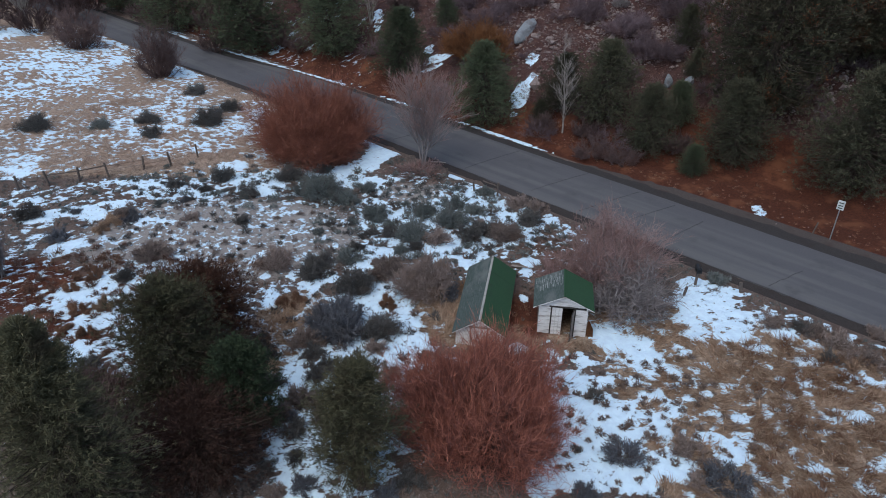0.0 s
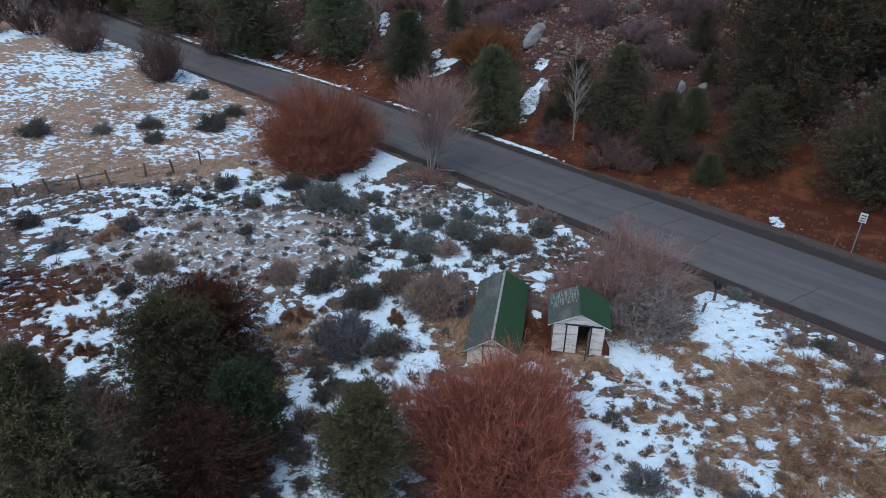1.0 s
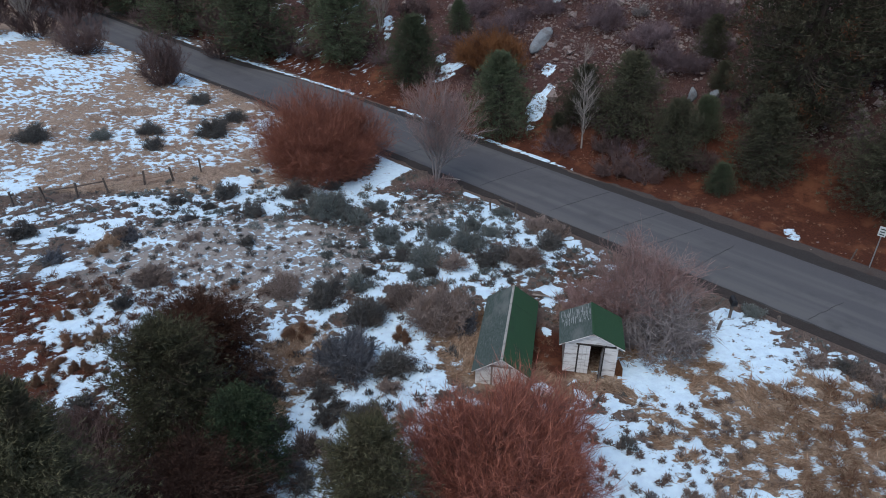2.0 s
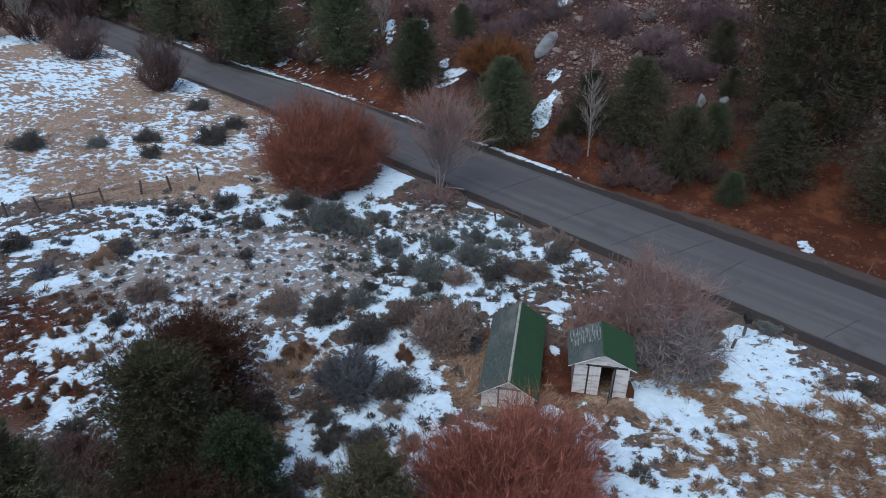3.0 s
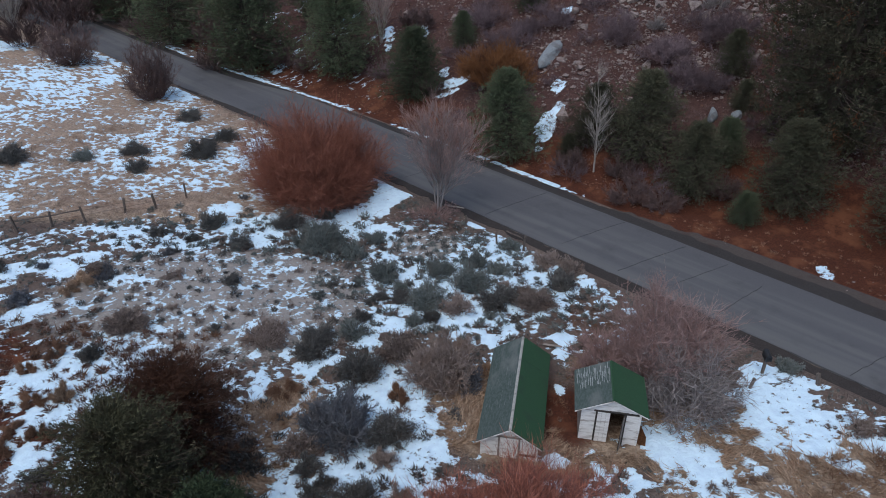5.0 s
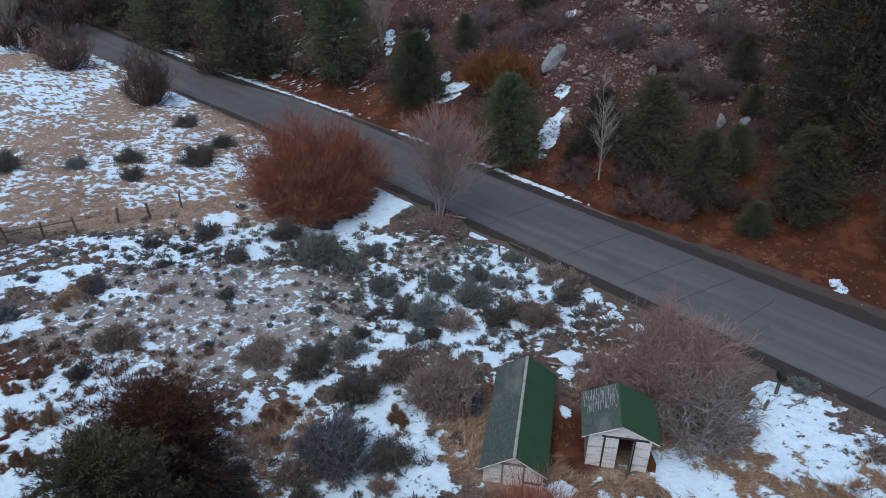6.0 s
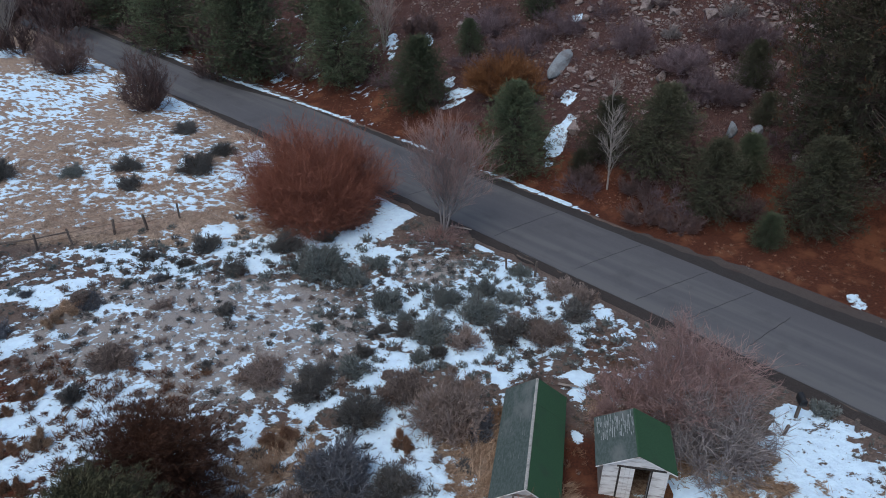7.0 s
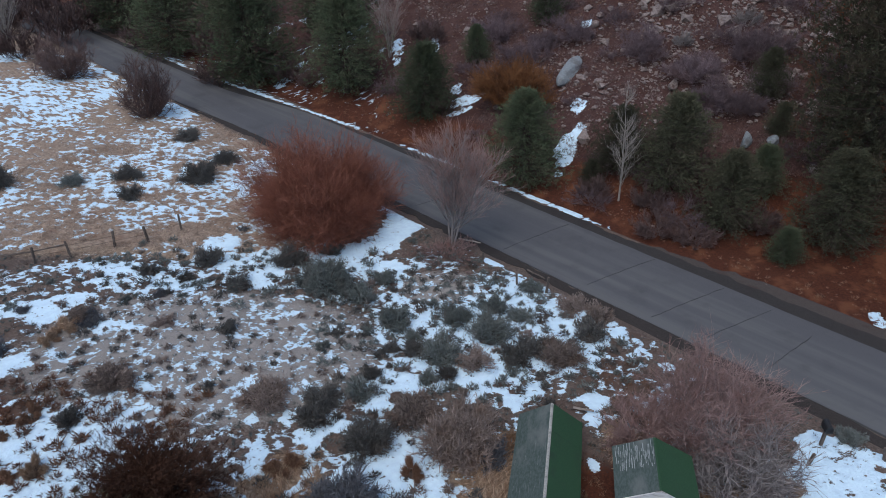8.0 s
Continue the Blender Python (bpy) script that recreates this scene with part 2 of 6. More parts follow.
# ---- plan: the road runs along ALONG; n is the distance across it ----
ALONG, ACROSS = np.array([0.7265, -0.6872]), np.array([0.6872, 0.7265])
NEAR_EDGE, FAR_EDGE = 40.5, 47.5


def place(s, n):
    """World x, y of a point s along and n across the road's line."""
    return s * ALONG[0] + n * ACROSS[0], s * ALONG[1] + n * ACROSS[1]


def smooth(a, b, x):
    u = np.clip((x - a) / (b - a), 0, 1)
    return u * u * (3 - 2 * u)


def value_noise(x, y, seed=0):
    """Smooth noise from 0 to 1 on arrays."""
    xi, yi = np.floor(x), np.floor(y)
    u, v = x - xi, y - yi
    u, v = u * u * (3 - 2 * u), v * v * (3 - 2 * v)

    def h(a, b):
        k = np.sin(a * 127.1 + b * 311.7 + seed * 74.7) * 43758.5453
        return k - np.floor(k)
    return (h(xi, yi) * (1 - u) + h(xi + 1, yi) * u) * (1 - v) + (h(xi, yi + 1) * (1 - u) + h(xi + 1, yi + 1) * u) * v


def fractal(x, y, seed=0, octaves=4):
    out, amp, total = 0 * x, 1.0, 0.0
    for k in range(octaves):
        out = out + amp * value_noise(x * 2 ** k, y * 2 ** k, seed + 7 * k)
        total, amp = total + amp, amp * 0.55
    return out / total


def road_near(s):
    """The near edge of the road, which bears off a little in the distance."""
    return NEAR_EDGE - 1.1 * smooth(-66, -90, s)


def road_far(s):
    """The far edge of the road, which narrows in the distance."""
    return FAR_EDGE + 0.3 * smooth(-45, -65, s) - 2.2 * smooth(-68, -84, s)


def bank_foot(s):
    """Where the verge beyond the road meets the bank."""
    return 48.2 - 2.0 * smooth(-55, -95, s)


def land(x, y):
    """Height of the ground: a level meadow, then a hillside beyond the road."""
    x, y = np.asarray(x, float), np.asarray(y, float)
    s, n = x * ALONG[0] + y * ALONG[1], x * ACROSS[0] + y * ACROSS[1]
    foot = 49.3 + 5.0 * smooth(-36, -16, s)
    d = np.maximum(n - foot, 0)
    z = 0.5 * (np.sqrt(d * d + 4) - 2) / (1 + np.maximum(d - 60, 0) / 120)
    z = z + smooth(2, 10, d) * 1.6 * (fractal(x / 6, y / 6, 3) - 0.5)
    lumps = 0.30 * (fractal(x / 2.5, y / 2.5, 5) - 0.5) + 0.5 * (fractal(x / 11, y / 11, 9, 2) - 0.5)
    off_road = smooth(0.3, 2.5, np.maximum(NEAR_EDGE - 1.2 - n, n - 50.6))
    return z + lumps * off_road - 0.10 * (1 - smooth(-0.2, 0.6, np.maximum(NEAR_EDGE - 1.0 - n, n - 49.8)))


def ripple(x, y, seed, wide, deep):
    """Noise spread evenly from 0 to 1, in clumps wide by deep metres."""
    f = fractal(x / wide, y / deep, seed, 4)
    return 1 / (1 + np.exp(-(f - 0.5) * 14.5))


def ground_at(x, y):
    return float(land(x, y))


# snow patches: x, y, half width, half length, cover
SNOW_FIELD = [
    (-48.8, 84.3, 7.6, 12.1, 0.55), (-42.6, 89.2, 2.9, 10.1, 0.5), (-62.8, 101.6, 3.3, 3.1, 0.9), (-46.4, 95.5, 3.9, 4.6, 0.7),
    (-30.6, 83.7, 2.4, 3.5, 0.8), (-27.6, 71.3, 4.2, 4.7, 0.45), (-21.1, 62.8, 2.7, 3.1, 0.6), (-29.0, 65.2, 5.0, 4.8, 0.5),
    (-23.3, 58.0, 3.1, 3.1, 0.5), (-31.4, 62.7, 2.2, 1.9, 0.6), (-39.4, 60.7, 3.2, 6.4, 0.35), (-36.4, 52.9, 1.9, 3.8, 0.5),
    (-37.0, 61.9, 0.8, 2.0, 0.6), (-45.2, 73.8, 5.0, 6.5, 0.3), (-5.1, 59.8, 1.9, 2.4, 1), (-6.5, 55.7, 1.0, 1.5, 0.9),
    (-18.9, 67.7, 1.2, 2.0, 0.6),
]
SNOW_MIDDLE_A = [
    (-18.3, 54.2, 1.1, 1.0, 0.95), (-18.6, 52.0, 0.7, 0.7, 0.7), (-19.6, 49.2, 1.8, 0.8, 0.8), (-22.0, 49.8, 1.4, 0.9, 0.6),
    (-14.9, 52.6, 1.2, 0.7, 0.7), (-14.8, 49.9, 1.8, 1.1, 0.7), (-13.2, 50.8, 0.8, 1.5, 0.7), (-12.3, 52.0, 0.7, 0.8, 0.8),
    (-10.8, 54.3, 0.7, 0.8, 0.95), (-8.8, 52.7, 0.9, 1.4, 0.85), (-8.6, 54.3, 0.7, 0.7, 0.8), (-7.1, 54.5, 0.9, 1.0, 0.8),
    (-5.9, 57.5, 1.0, 1.6, 0.9), (-21.9, 44.5, 1.2, 0.8, 0.8), (-20.1, 44.1, 0.6, 0.3, 0.8), (-18.0, 44.8, 0.4, 0.4, 0.9),
    (-23.6, 49.2, 1.1, 0.8, 0.6), (-23.7, 50.8, 0.9, 0.7, 0.7), (-24.6, 47.2, 0.7, 0.5, 0.8),
]
SNOW_MIDDLE_B = [
    (-21.6, 47.2, 2.6, 1.2, 0.4), (-17.8, 47.9, 2.6, 1.0, 0.4), (-13.6, 46.4, 2.2, 0.7, 0.4), (-11.0, 48.9, 1.8, 1.1, 0.4),
    (-8.2, 48.4, 1.1, 0.8, 0.6), (-7.2, 45.7, 0.6, 0.6, 0.6), (-13.5, 44.1, 1.2, 0.4, 0.5), (-10.4, 43.4, 1.0, 0.4, 0.6),
    (-4.0, 45.1, 1.1, 0.7, 0.7), (-5.7, 44.7, 0.8, 0.5, 0.6), (-18.0, 39.8, 0.5, 0.8, 1), (-18.5, 41.6, 1.6, 1.0, 0.35),
    (-9.0, 41.8, 1.6, 0.6, 0.35),
]
SNOW_SAGE_A = [
    (-6.5, 56.2, 0.9, 2.2, 1), (-7.7, 54.5, 1.4, 1.0, 0.6), (-9.7, 52.9, 1.1, 1.1, 0.85), (-10.8, 52.5, 0.9, 1.0, 0.7),
    (1.4, 53.1, 1.0, 0.8, 0.95), (2.2, 50.9, 0.9, 0.5, 0.6), (4.6, 50.1, 1.3, 0.7, 0.75), (3.4, 47.9, 1.0, 0.7, 0.8),
    (0.8, 49.9, 1.3, 0.7, 0.7), (-0.8, 49.0, 1.0, 0.4, 0.6), (-2.0, 47.0, 1.2, 0.7, 0.5), (-4.2, 46.9, 0.8, 0.7, 0.85),
    (-4.7, 45.3, 0.9, 0.6, 0.9), (1.7, 45.2, 1.0, 1.0, 0.95), (0.3, 44.0, 1.1, 0.7, 0.8), (-1.2, 44.0, 0.7, 0.9, 0.9),
    (-0.8, 42.6, 0.8, 0.7, 0.8), (2.5, 48.7, 0.6, 1.2, 0.7), (-2.3, 43.2, 0.7, 0.5, 0.6),
]
SNOW_SAGE_B = [
    (1.0, 41.9, 0.5, 0.9, 0.9), (1.7, 40.9, 1.1, 0.3, 0.8), (2.4, 40.1, 0.7, 0.8, 0.9), (1.6, 39.2, 0.5, 0.5, 0.8),
    (3.5, 45.9, 1.4, 1.0, 0.6), (5.4, 45.6, 0.8, 0.4, 0.6), (5.6, 42.4, 0.9, 0.7, 0.9), (6.4, 44.2, 0.7, 0.9, 0.6),
    (8.1, 45.0, 0.5, 0.6, 0.95), (8.4, 42.8, 0.3, 0.3, 0.8), (5.6, 39.5, 0.4, 0.9, 0.8), (5.5, 38.3, 0.3, 0.6, 0.8),
    (-6.0, 46.4, 0.8, 0.7, 0.5), (-7.8, 44.9, 1.2, 0.6, 0.6), (-6.6, 44.9, 0.4, 0.4, 0.9), (-4.4, 41.7, 1.1, 0.6, 0.7),
    (-3.6, 40.2, 1.4, 0.6, 0.9), (-5.6, 39.3, 0.7, 1.1, 1), (-7.6, 41.1, 0.3, 0.3, 1),
]
SNOW_SAGE_C = [
    (4.9, 34.9, 0.25, 0.45, 1), (9.4, 39.7, 0.4, 0.4, 1), (10.1, 42.2, 0.5, 0.25, 0.8),
    (-1.2, 40.8, 1.3, 0.5, 0.85),
]
SNOW_STREAK_A = [
    (-20.7, 37.2, 2.0, 1.2, 0.65), (-21.6, 35.6, 1.9, 1.2, 0.75), (-22.1, 34.0, 1.5, 1.1, 0.65), (-20.0, 35.3, 1.0, 0.6, 0.95),
    (-20.3, 32.6, 1.5, 1.0, 0.7), (-21.2, 30.8, 1.4, 0.8, 0.55), (-20.0, 29.7, 0.7, 0.8, 0.85), (-22.7, 30.3, 1.1, 0.3, 0.6),
    (-21.2, 28.1, 0.9, 0.5, 0.6), (-19.8, 28.1, 0.8, 0.4, 0.6), (-19.6, 38.6, 1.7, 0.6, 0.85), (-17.7, 38.9, 0.7, 1.2, 1),
    (-18.6, 37.7, 0.7, 0.5, 0.7), (-16.2, 40.9, 1.1, 0.6, 0.5), (-26.3, 40.5, 0.7, 0.9, 1), (-25.4, 41.2, 0.9, 0.6, 0.7),
    (-22.8, 42.0, 1.5, 0.7, 0.5), (-28.7, 42.4, 0.6, 0.4, 0.6), (-28.8, 45.7, 1.6, 0.6, 0.8),
]
SNOW_STREAK_B = [
    (-26.2, 45.5, 1.0, 1.0, 0.95), (-27.5, 46.2, 1.2, 0.6, 0.8), (-30.1, 44.6, 1.0, 0.4, 0.8), (-31.1, 47.8, 1.6, 0.6, 0.5),
    (-25.2, 47.1, 1.2, 0.7, 0.6), (-21.7, 44.5, 1.3, 0.4, 0.8), (-17.9, 44.9, 0.6, 0.3, 0.8), (-19.9, 44.1, 1.0, 0.4, 0.6),
    (-22.9, 48.8, 2.5, 1.1, 0.5), (-25.2, 50.6, 1.3, 0.7, 0.6), (-20.4, 50.3, 2.6, 1.1, 0.5), (-33.9, 50.2, 1.3, 1.1, 0.6),
    (-19.8, 47.2, 2.4, 1.1, 0.35), (-15.2, 45.0, 1.2, 0.6, 0.45), (-18.3, 25.5, 0.3, 1.0, 0.4), (-19.4, 34.0, 0.3, 0.5, 0.5),
    (-12.4, 39.9, 0.5, 0.7, 0.8),
]
SNOW_CENTRE_A = [
    (-12.7, 39.7, 0.6, 0.6, 0.85), (-11.6, 37.3, 0.4, 0.4, 0.7), (-9.8, 37.7, 0.4, 0.6, 1), (-8.6, 36.3, 0.7, 0.5, 0.7),
    (-7.8, 37.2, 1.1, 0.6, 1), (-9.4, 39.7, 0.9, 0.6, 0.6), (-5.7, 39.8, 0.8, 0.9, 1), (-5.4, 38.7, 0.3, 0.5, 0.9),
    (-4.4, 40.4, 1.8, 0.8, 0.85), (-3.7, 36.4, 0.7, 0.8, 1), (-5.6, 35.4, 1.0, 0.4, 0.5), (-4.2, 33.9, 0.6, 0.3, 0.6),
    (-2.5, 34.2, 0.4, 0.8, 0.9), (-10.7, 34.8, 0.4, 1.0, 0.95), (-10.7, 34.2, 0.4, 0.4, 0.9), (-11.9, 33.8, 0.8, 0.4, 0.4),
    (-10.5, 31.9, 0.3, 0.3, 0.7), (-8.2, 33.8, 0.2, 1.5, 0.8), (-8.5, 33.1, 0.5, 0.3, 0.7),
]
SNOW_CENTRE_B = [
    (-8.8, 31.6, 0.4, 0.7, 0.8), (-7.9, 30.0, 0.6, 0.5, 0.9), (-5.3, 30.4, 1.3, 1.0, 1), (-5.1, 29.0, 1.4, 0.7, 1),
    (-2.5, 31.7, 0.9, 0.7, 1), (-1.9, 30.6, 0.8, 1.2, 0.95), (-3.1, 29.5, 1.4, 0.8, 1), (-3.5, 28.5, 1.2, 0.7, 0.8),
    (-5.5, 31.6, 0.4, 0.5, 0.8), (-7.6, 28.0, 0.8, 0.5, 0.9), (-8.3, 27.4, 0.5, 0.8, 0.95), (-8.6, 26.1, 0.5, 0.6, 0.9),
    (-8.9, 25.2, 0.4, 0.5, 0.8), (-5.8, 26.4, 0.5, 0.4, 0.95), (-5.7, 25.6, 0.3, 0.7, 0.8), (-6.4, 25.1, 0.6, 0.4, 0.7),
    (-3.3, 26.4, 0.4, 0.7, 0.95), (-1.3, 28.6, 1.1, 0.7, 0.4),
]
SNOW_RIGHT_A = [
    (9.6, 32.2, 0.8, 0.6, 1), (10.4, 30.7, 1.4, 0.9, 1), (10.9, 29.2, 1.1, 0.5, 1), (9.5, 31.1, 1.0, 0.8, 1),
    (15.9, 33.4, 2.0, 1.5, 0.9), (16.5, 31.8, 1.1, 1.2, 0.8), (14.2, 31.7, 0.7, 0.5, 0.6), (13.1, 30.2, 0.4, 0.3, 0.8),
    (17.8, 30.3, 0.6, 0.6, 0.6), (19.4, 31.8, 0.8, 0.9, 0.6), (20.9, 30.7, 0.6, 0.5, 0.7), (19.9, 29.2, 0.8, 0.4, 0.8),
    (21.3, 28.4, 0.4, 0.6, 0.9), (20.5, 25.0, 0.5, 0.5, 0.8), (13.5, 26.6, 0.4, 0.3, 0.9), (12.4, 28.2, 0.5, 0.3, 0.8),
    (16.4, 35.8, 1.6, 1.3, 0.95), (14.8, 34.5, 1.0, 0.9, 0.9), (18.4, 36.1, 1.4, 0.6, 0.5),
]
SNOW_RIGHT_B = [
    (18.4, 33.3, 1.0, 0.7, 0.7), (20.5, 32.9, 1.0, 0.6, 0.4), (16.8, 21.7, 0.3, 0.3, 0.6), (19.2, 24.8, 0.4, 0.3, 0.6),
    (18.5, 23.9, 0.3, 0.3, 0.5),
]
SNOW_LOWER_A = [
    (9.9, 27.5, 0.4, 0.3, 1), (10.6, 26.5, 0.7, 0.4, 0.95), (11.4, 25.3, 0.6, 0.5, 0.95), (7.4, 29.2, 0.4, 0.6, 0.95),
    (6.0, 29.9, 0.3, 0.3, 0.9), (4.3, 30.2, 0.5, 0.4, 0.9), (6.5, 28.0, 0.9, 0.4, 0.7), (8.1, 27.3, 0.9, 0.3, 0.5),
    (8.9, 28.0, 0.6, 0.3, 0.6), (6.8, 26.0, 1.1, 0.6, 0.8), (8.4, 25.7, 1.1, 0.5, 0.6), (9.6, 24.9, 1.4, 0.5, 0.6),
    (7.2, 24.1, 1.6, 0.7, 0.95), (6.0, 23.4, 1.1, 1.1, 0.95), (5.5, 21.4, 1.3, 1.0, 0.95), (8.0, 21.5, 1.8, 1.1, 1),
    (10.2, 21.7, 1.0, 0.9, 0.85), (10.2, 23.8, 0.8, 0.6, 0.8), (13.5, 25.0, 0.3, 0.5, 0.8),
]
SNOW_LOWER_B = [
    (14.4, 24.8, 0.4, 0.3, 0.6), (14.6, 23.6, 0.2, 0.3, 0.8), (12.8, 23.3, 0.9, 0.4, 0.9), (13.5, 22.5, 0.7, 0.4, 0.8),
    (14.1, 21.2, 0.4, 0.7, 0.95), (13.4, 20.3, 0.5, 0.3, 0.9), (4.4, 20.5, 0.7, 0.5, 0.9),
]
SNOW_HILL = [
    (-0.8, 78.8, 1.7, 0.6, 1), (-1.6, 77.5, 1.1, 0.3, 0.8), (-1.9, 80.8, 0.5, 0.7, 0.7), (-4.6, 89.6, 0.6, 1.3, 1),
    (-8.6, 90.7, 0.6, 2.1, 0.7), (11.2, 85.1, 0.5, 0.5, 0.9), (-20.4, 94.5, 0.8, 0.6, 0.8), (-22.6, 91.5, 0.8, 1.0, 0.8),
    (9.2, 73.0, 0.5, 0.8, 1), (9.1, 70.1, 0.4, 0.6, 1), (8.2, 69.4, 0.8, 0.5, 1), (7.6, 68.1, 0.8, 0.8, 1),
    (7.3, 67.0, 0.6, 0.6, 1), (6.8, 65.7, 0.4, 0.3, 1), (24.1, 47.1, 0.4, 0.8, 1),
]
ALL_SNOW = SNOW_FIELD + SNOW_MIDDLE_A + SNOW_MIDDLE_B + SNOW_SAGE_A + SNOW_SAGE_B + SNOW_SAGE_C + SNOW_STREAK_A + SNOW_STREAK_B + SNOW_CENTRE_A + SNOW_CENTRE_B + SNOW_RIGHT_A + SNOW_RIGHT_B + SNOW_LOWER_A + SNOW_LOWER_B + SNOW_HILL

# sagebrush: x, y, radius, kind (g green, d dark, t tan, b blue-grey, r rusty grass, s straw)
FIELD_SAGE = [
    (-39.5, 63.0, 1.53, "d"), (-33.5, 63.7, 1.1, "g"), (-29.5, 65.1, 1.24, "d"), (-27.6, 61.3, 1.07, "d"), (-23.2, 64.8, 1.57, "d"),
    (-22.2, 68.8, 1.17, "d"), (-27.5, 74.2, 1.25, "d"), (-18.3, 51.7, 1.03, "d"), (-15.5, 49.1, 0.9, "d"), (-12.8, 52.2, 1.32, "d"),
    (-9.9, 49.2, 1.53, "g"), (-11.2, 49.7, 0.91, "g"), (-19.1, 49.7, 0.59, "d"), (-14.8, 44.4, 0.66, "d"), (-18.6, 44.8, 0.67, "t"),
    (-21.7, 50.1, 0.73, "d"), (-8.3, 48.6, 0.98, "g"), (-5.4, 45.9, 0.94, "g"), (-6.2, 50.3, 0.91, "g"), (-23.1, 44.8, 0.75, "b"),
    (-19.7, 39.6, 1.22, "t"), (-5.1, 43.1, 0.57, "d"), (-3.9, 42.9, 0.57, "d"), (-8.4, 44.6, 0.5, "d"), (-6.8, 45.1, 0.46, "d"),
]
MIDDLE_SAGE = [
    (-9.3, 49.9, 1.18, "g"), (-7.4, 48.2, 1.02, "g"), (-5.1, 45.5, 1.09, "g"), (-2.3, 42.5, 1.4, "g"), (-1.4, 46.0, 1.1, "g"),
    (0.5, 44.5, 1.46, "g"), (0.8, 47.2, 1.0, "g"), (1.8, 42.4, 1.03, "d"), (2.7, 43.2, 0.97, "d"), (4.2, 42.5, 1.33, "t"),
    (-0.4, 41.8, 1.02, "t"), (-1.9, 41.0, 0.64, "d"), (-3.8, 43.0, 0.75, "d"), (-5.6, 42.5, 0.52, "d"), (5.6, 47.5, 1.01, "t"),
    (6.3, 44.8, 1.08, "d"), (7.1, 46.4, 0.99, "t"), (-10.3, 53.7, 0.9, "g"), (-10.5, 50.8, 1.07, "g"), (-6.0, 40.9, 0.65, "d"),
    (-2.9, 40.6, 0.64, "g"), (2.3, 46.2, 0.79, "g"), (3.3, 49.5, 0.84, "g"), (-4.0, 44.1, 0.61, "g"),
]
CENTRE_SAGE = [
    (-11.1, 38.6, 1.3, "t"), (-6.4, 39.4, 0.97, "g"), (-8.3, 38.7, 1.1, "d"), (-8.5, 37.4, 0.93, "d"), (-5.6, 36.0, 1.36, "d"),
    (-3.6, 37.8, 1.41, "t"), (0.2, 35.3, 0.96, "b"), (-7.7, 30.6, 1.03, "t"),
    (-3.6, 31.7, 1.23, "d"), (-3.4, 34.3, 0.62, "r"), (-3.8, 29.9, 0.67, "t"), (-7.1, 29.4, 0.72, "d"), (-4.7, 27.4, 1.15, "d"),
    (-6.6, 27.7, 0.79, "d"), (-2.8, 27.8, 0.69, "t"), (-7.1, 25.7, 1.05, "t"), (-9.0, 26.9, 0.88, "d"), (-9.9, 29.5, 1.06, "d"),
    (-8.0, 24.6, 0.83, "t"), (-6.2, 28.5, 0.54, "d"), (-9.2, 34.3, 0.75, "r"), (-11.2, 30.2, 0.85, "t"),
]
RIGHT_SAGE = [
    (8.3, 22.3, 0.93, "b"), (9.8, 23.3, 0.43, "t"), (11.2, 22.5, 0.73, "t"), (12.5, 20.6, 1.04, "b"), (11.9, 21.7, 0.61, "t"),
    (6.1, 20.0, 0.68, "b"), (6.2, 22.6, 0.34, "d"), (19.3, 32.6, 0.8, "t"), (22.0, 30.5, 0.95, "t"), (21.3, 31.7, 0.78, "t"),
    (23.2, 29.2, 0.86, "t"), (17.5, 36.9, 0.72, "g"), (22.2, 29.6, 0.68, "t"), (11.1, 20.7, 0.64, "t"), (20.8, 32.0, 0.65, "d"),
    (21.1, 29.3, 0.55, "d"),
]
MOUNDS = [
    (-21.6, 33.1, 0.67, "r"), (-20.2, 31.1, 0.58, "r"), (-21.6, 31.2, 0.52, "r"), (-20.3, 33.6, 0.68, "s"), (-22.3, 37.0, 0.6, "r"),
    (-19.5, 40.0, 1.06, "t"), (-24.2, 44.0, 0.91, "s"), (-23.8, 45.2, 0.78, "t"), (-20.4, 36.8, 0.73, "d"), (-23.3, 35.6, 0.51, "r"),
    (-21.6, 30.0, 0.62, "r"), (-20.3, 26.4, 1.03, "t"), (-24.5, 42.8, 0.67, "s"), (-18.9, 28.4, 0.7, "d"), (-30.9, 45.3, 1.02, "d"),
    (-27.1, 41.8, 0.8, "b"),
]

# ---- mesh helpers ----
def quick_mesh(name, verts, faces, material, smooth_shade=False):
    """A mesh from arrays: verts (m, 3), faces (k, 3 or 4)."""
    verts, faces = np.asarray(verts, np.float32), np.asarray(faces, np.int32)
    me = bpy.data.meshes.new(name)
    me.vertices.add(len(verts))
    me.vertices.foreach_set("co", verts.ravel())
    w = faces.shape[1]
    me.loops.add(len(faces) * w)
    me.loops.foreach_set("vertex_index", faces.ravel())
    me.polygons.add(len(faces))
    me.polygons.foreach_set("loop_start", np.arange(len(faces), dtype=np.int32) * w)
    me.update(calc_edges=True)
    me.validate()
    me.polygons.foreach_set("use_smooth", np.full(len(me.polygons), smooth_shade))
    me.materials.append(material)
    return me


def joined(*pieces):
    """Several (verts, faces) as one; all faces must have the same number of corners."""
    vs, fs, k = [], [], 0
    for v, f in pieces:
        vs.append(np.asarray(v, float).reshape(-1, 3))
        fs.append(np.asarray(f, int) + k)
        k += len(vs[-1])
    return np.concatenate(vs), np.concatenate(fs)


def hang(name, me, parent, label=""):
    """Link a mesh as a part under its thing."""
    ob = new(name, me)
    ob.parent = parent
    return tagged(ob, label)


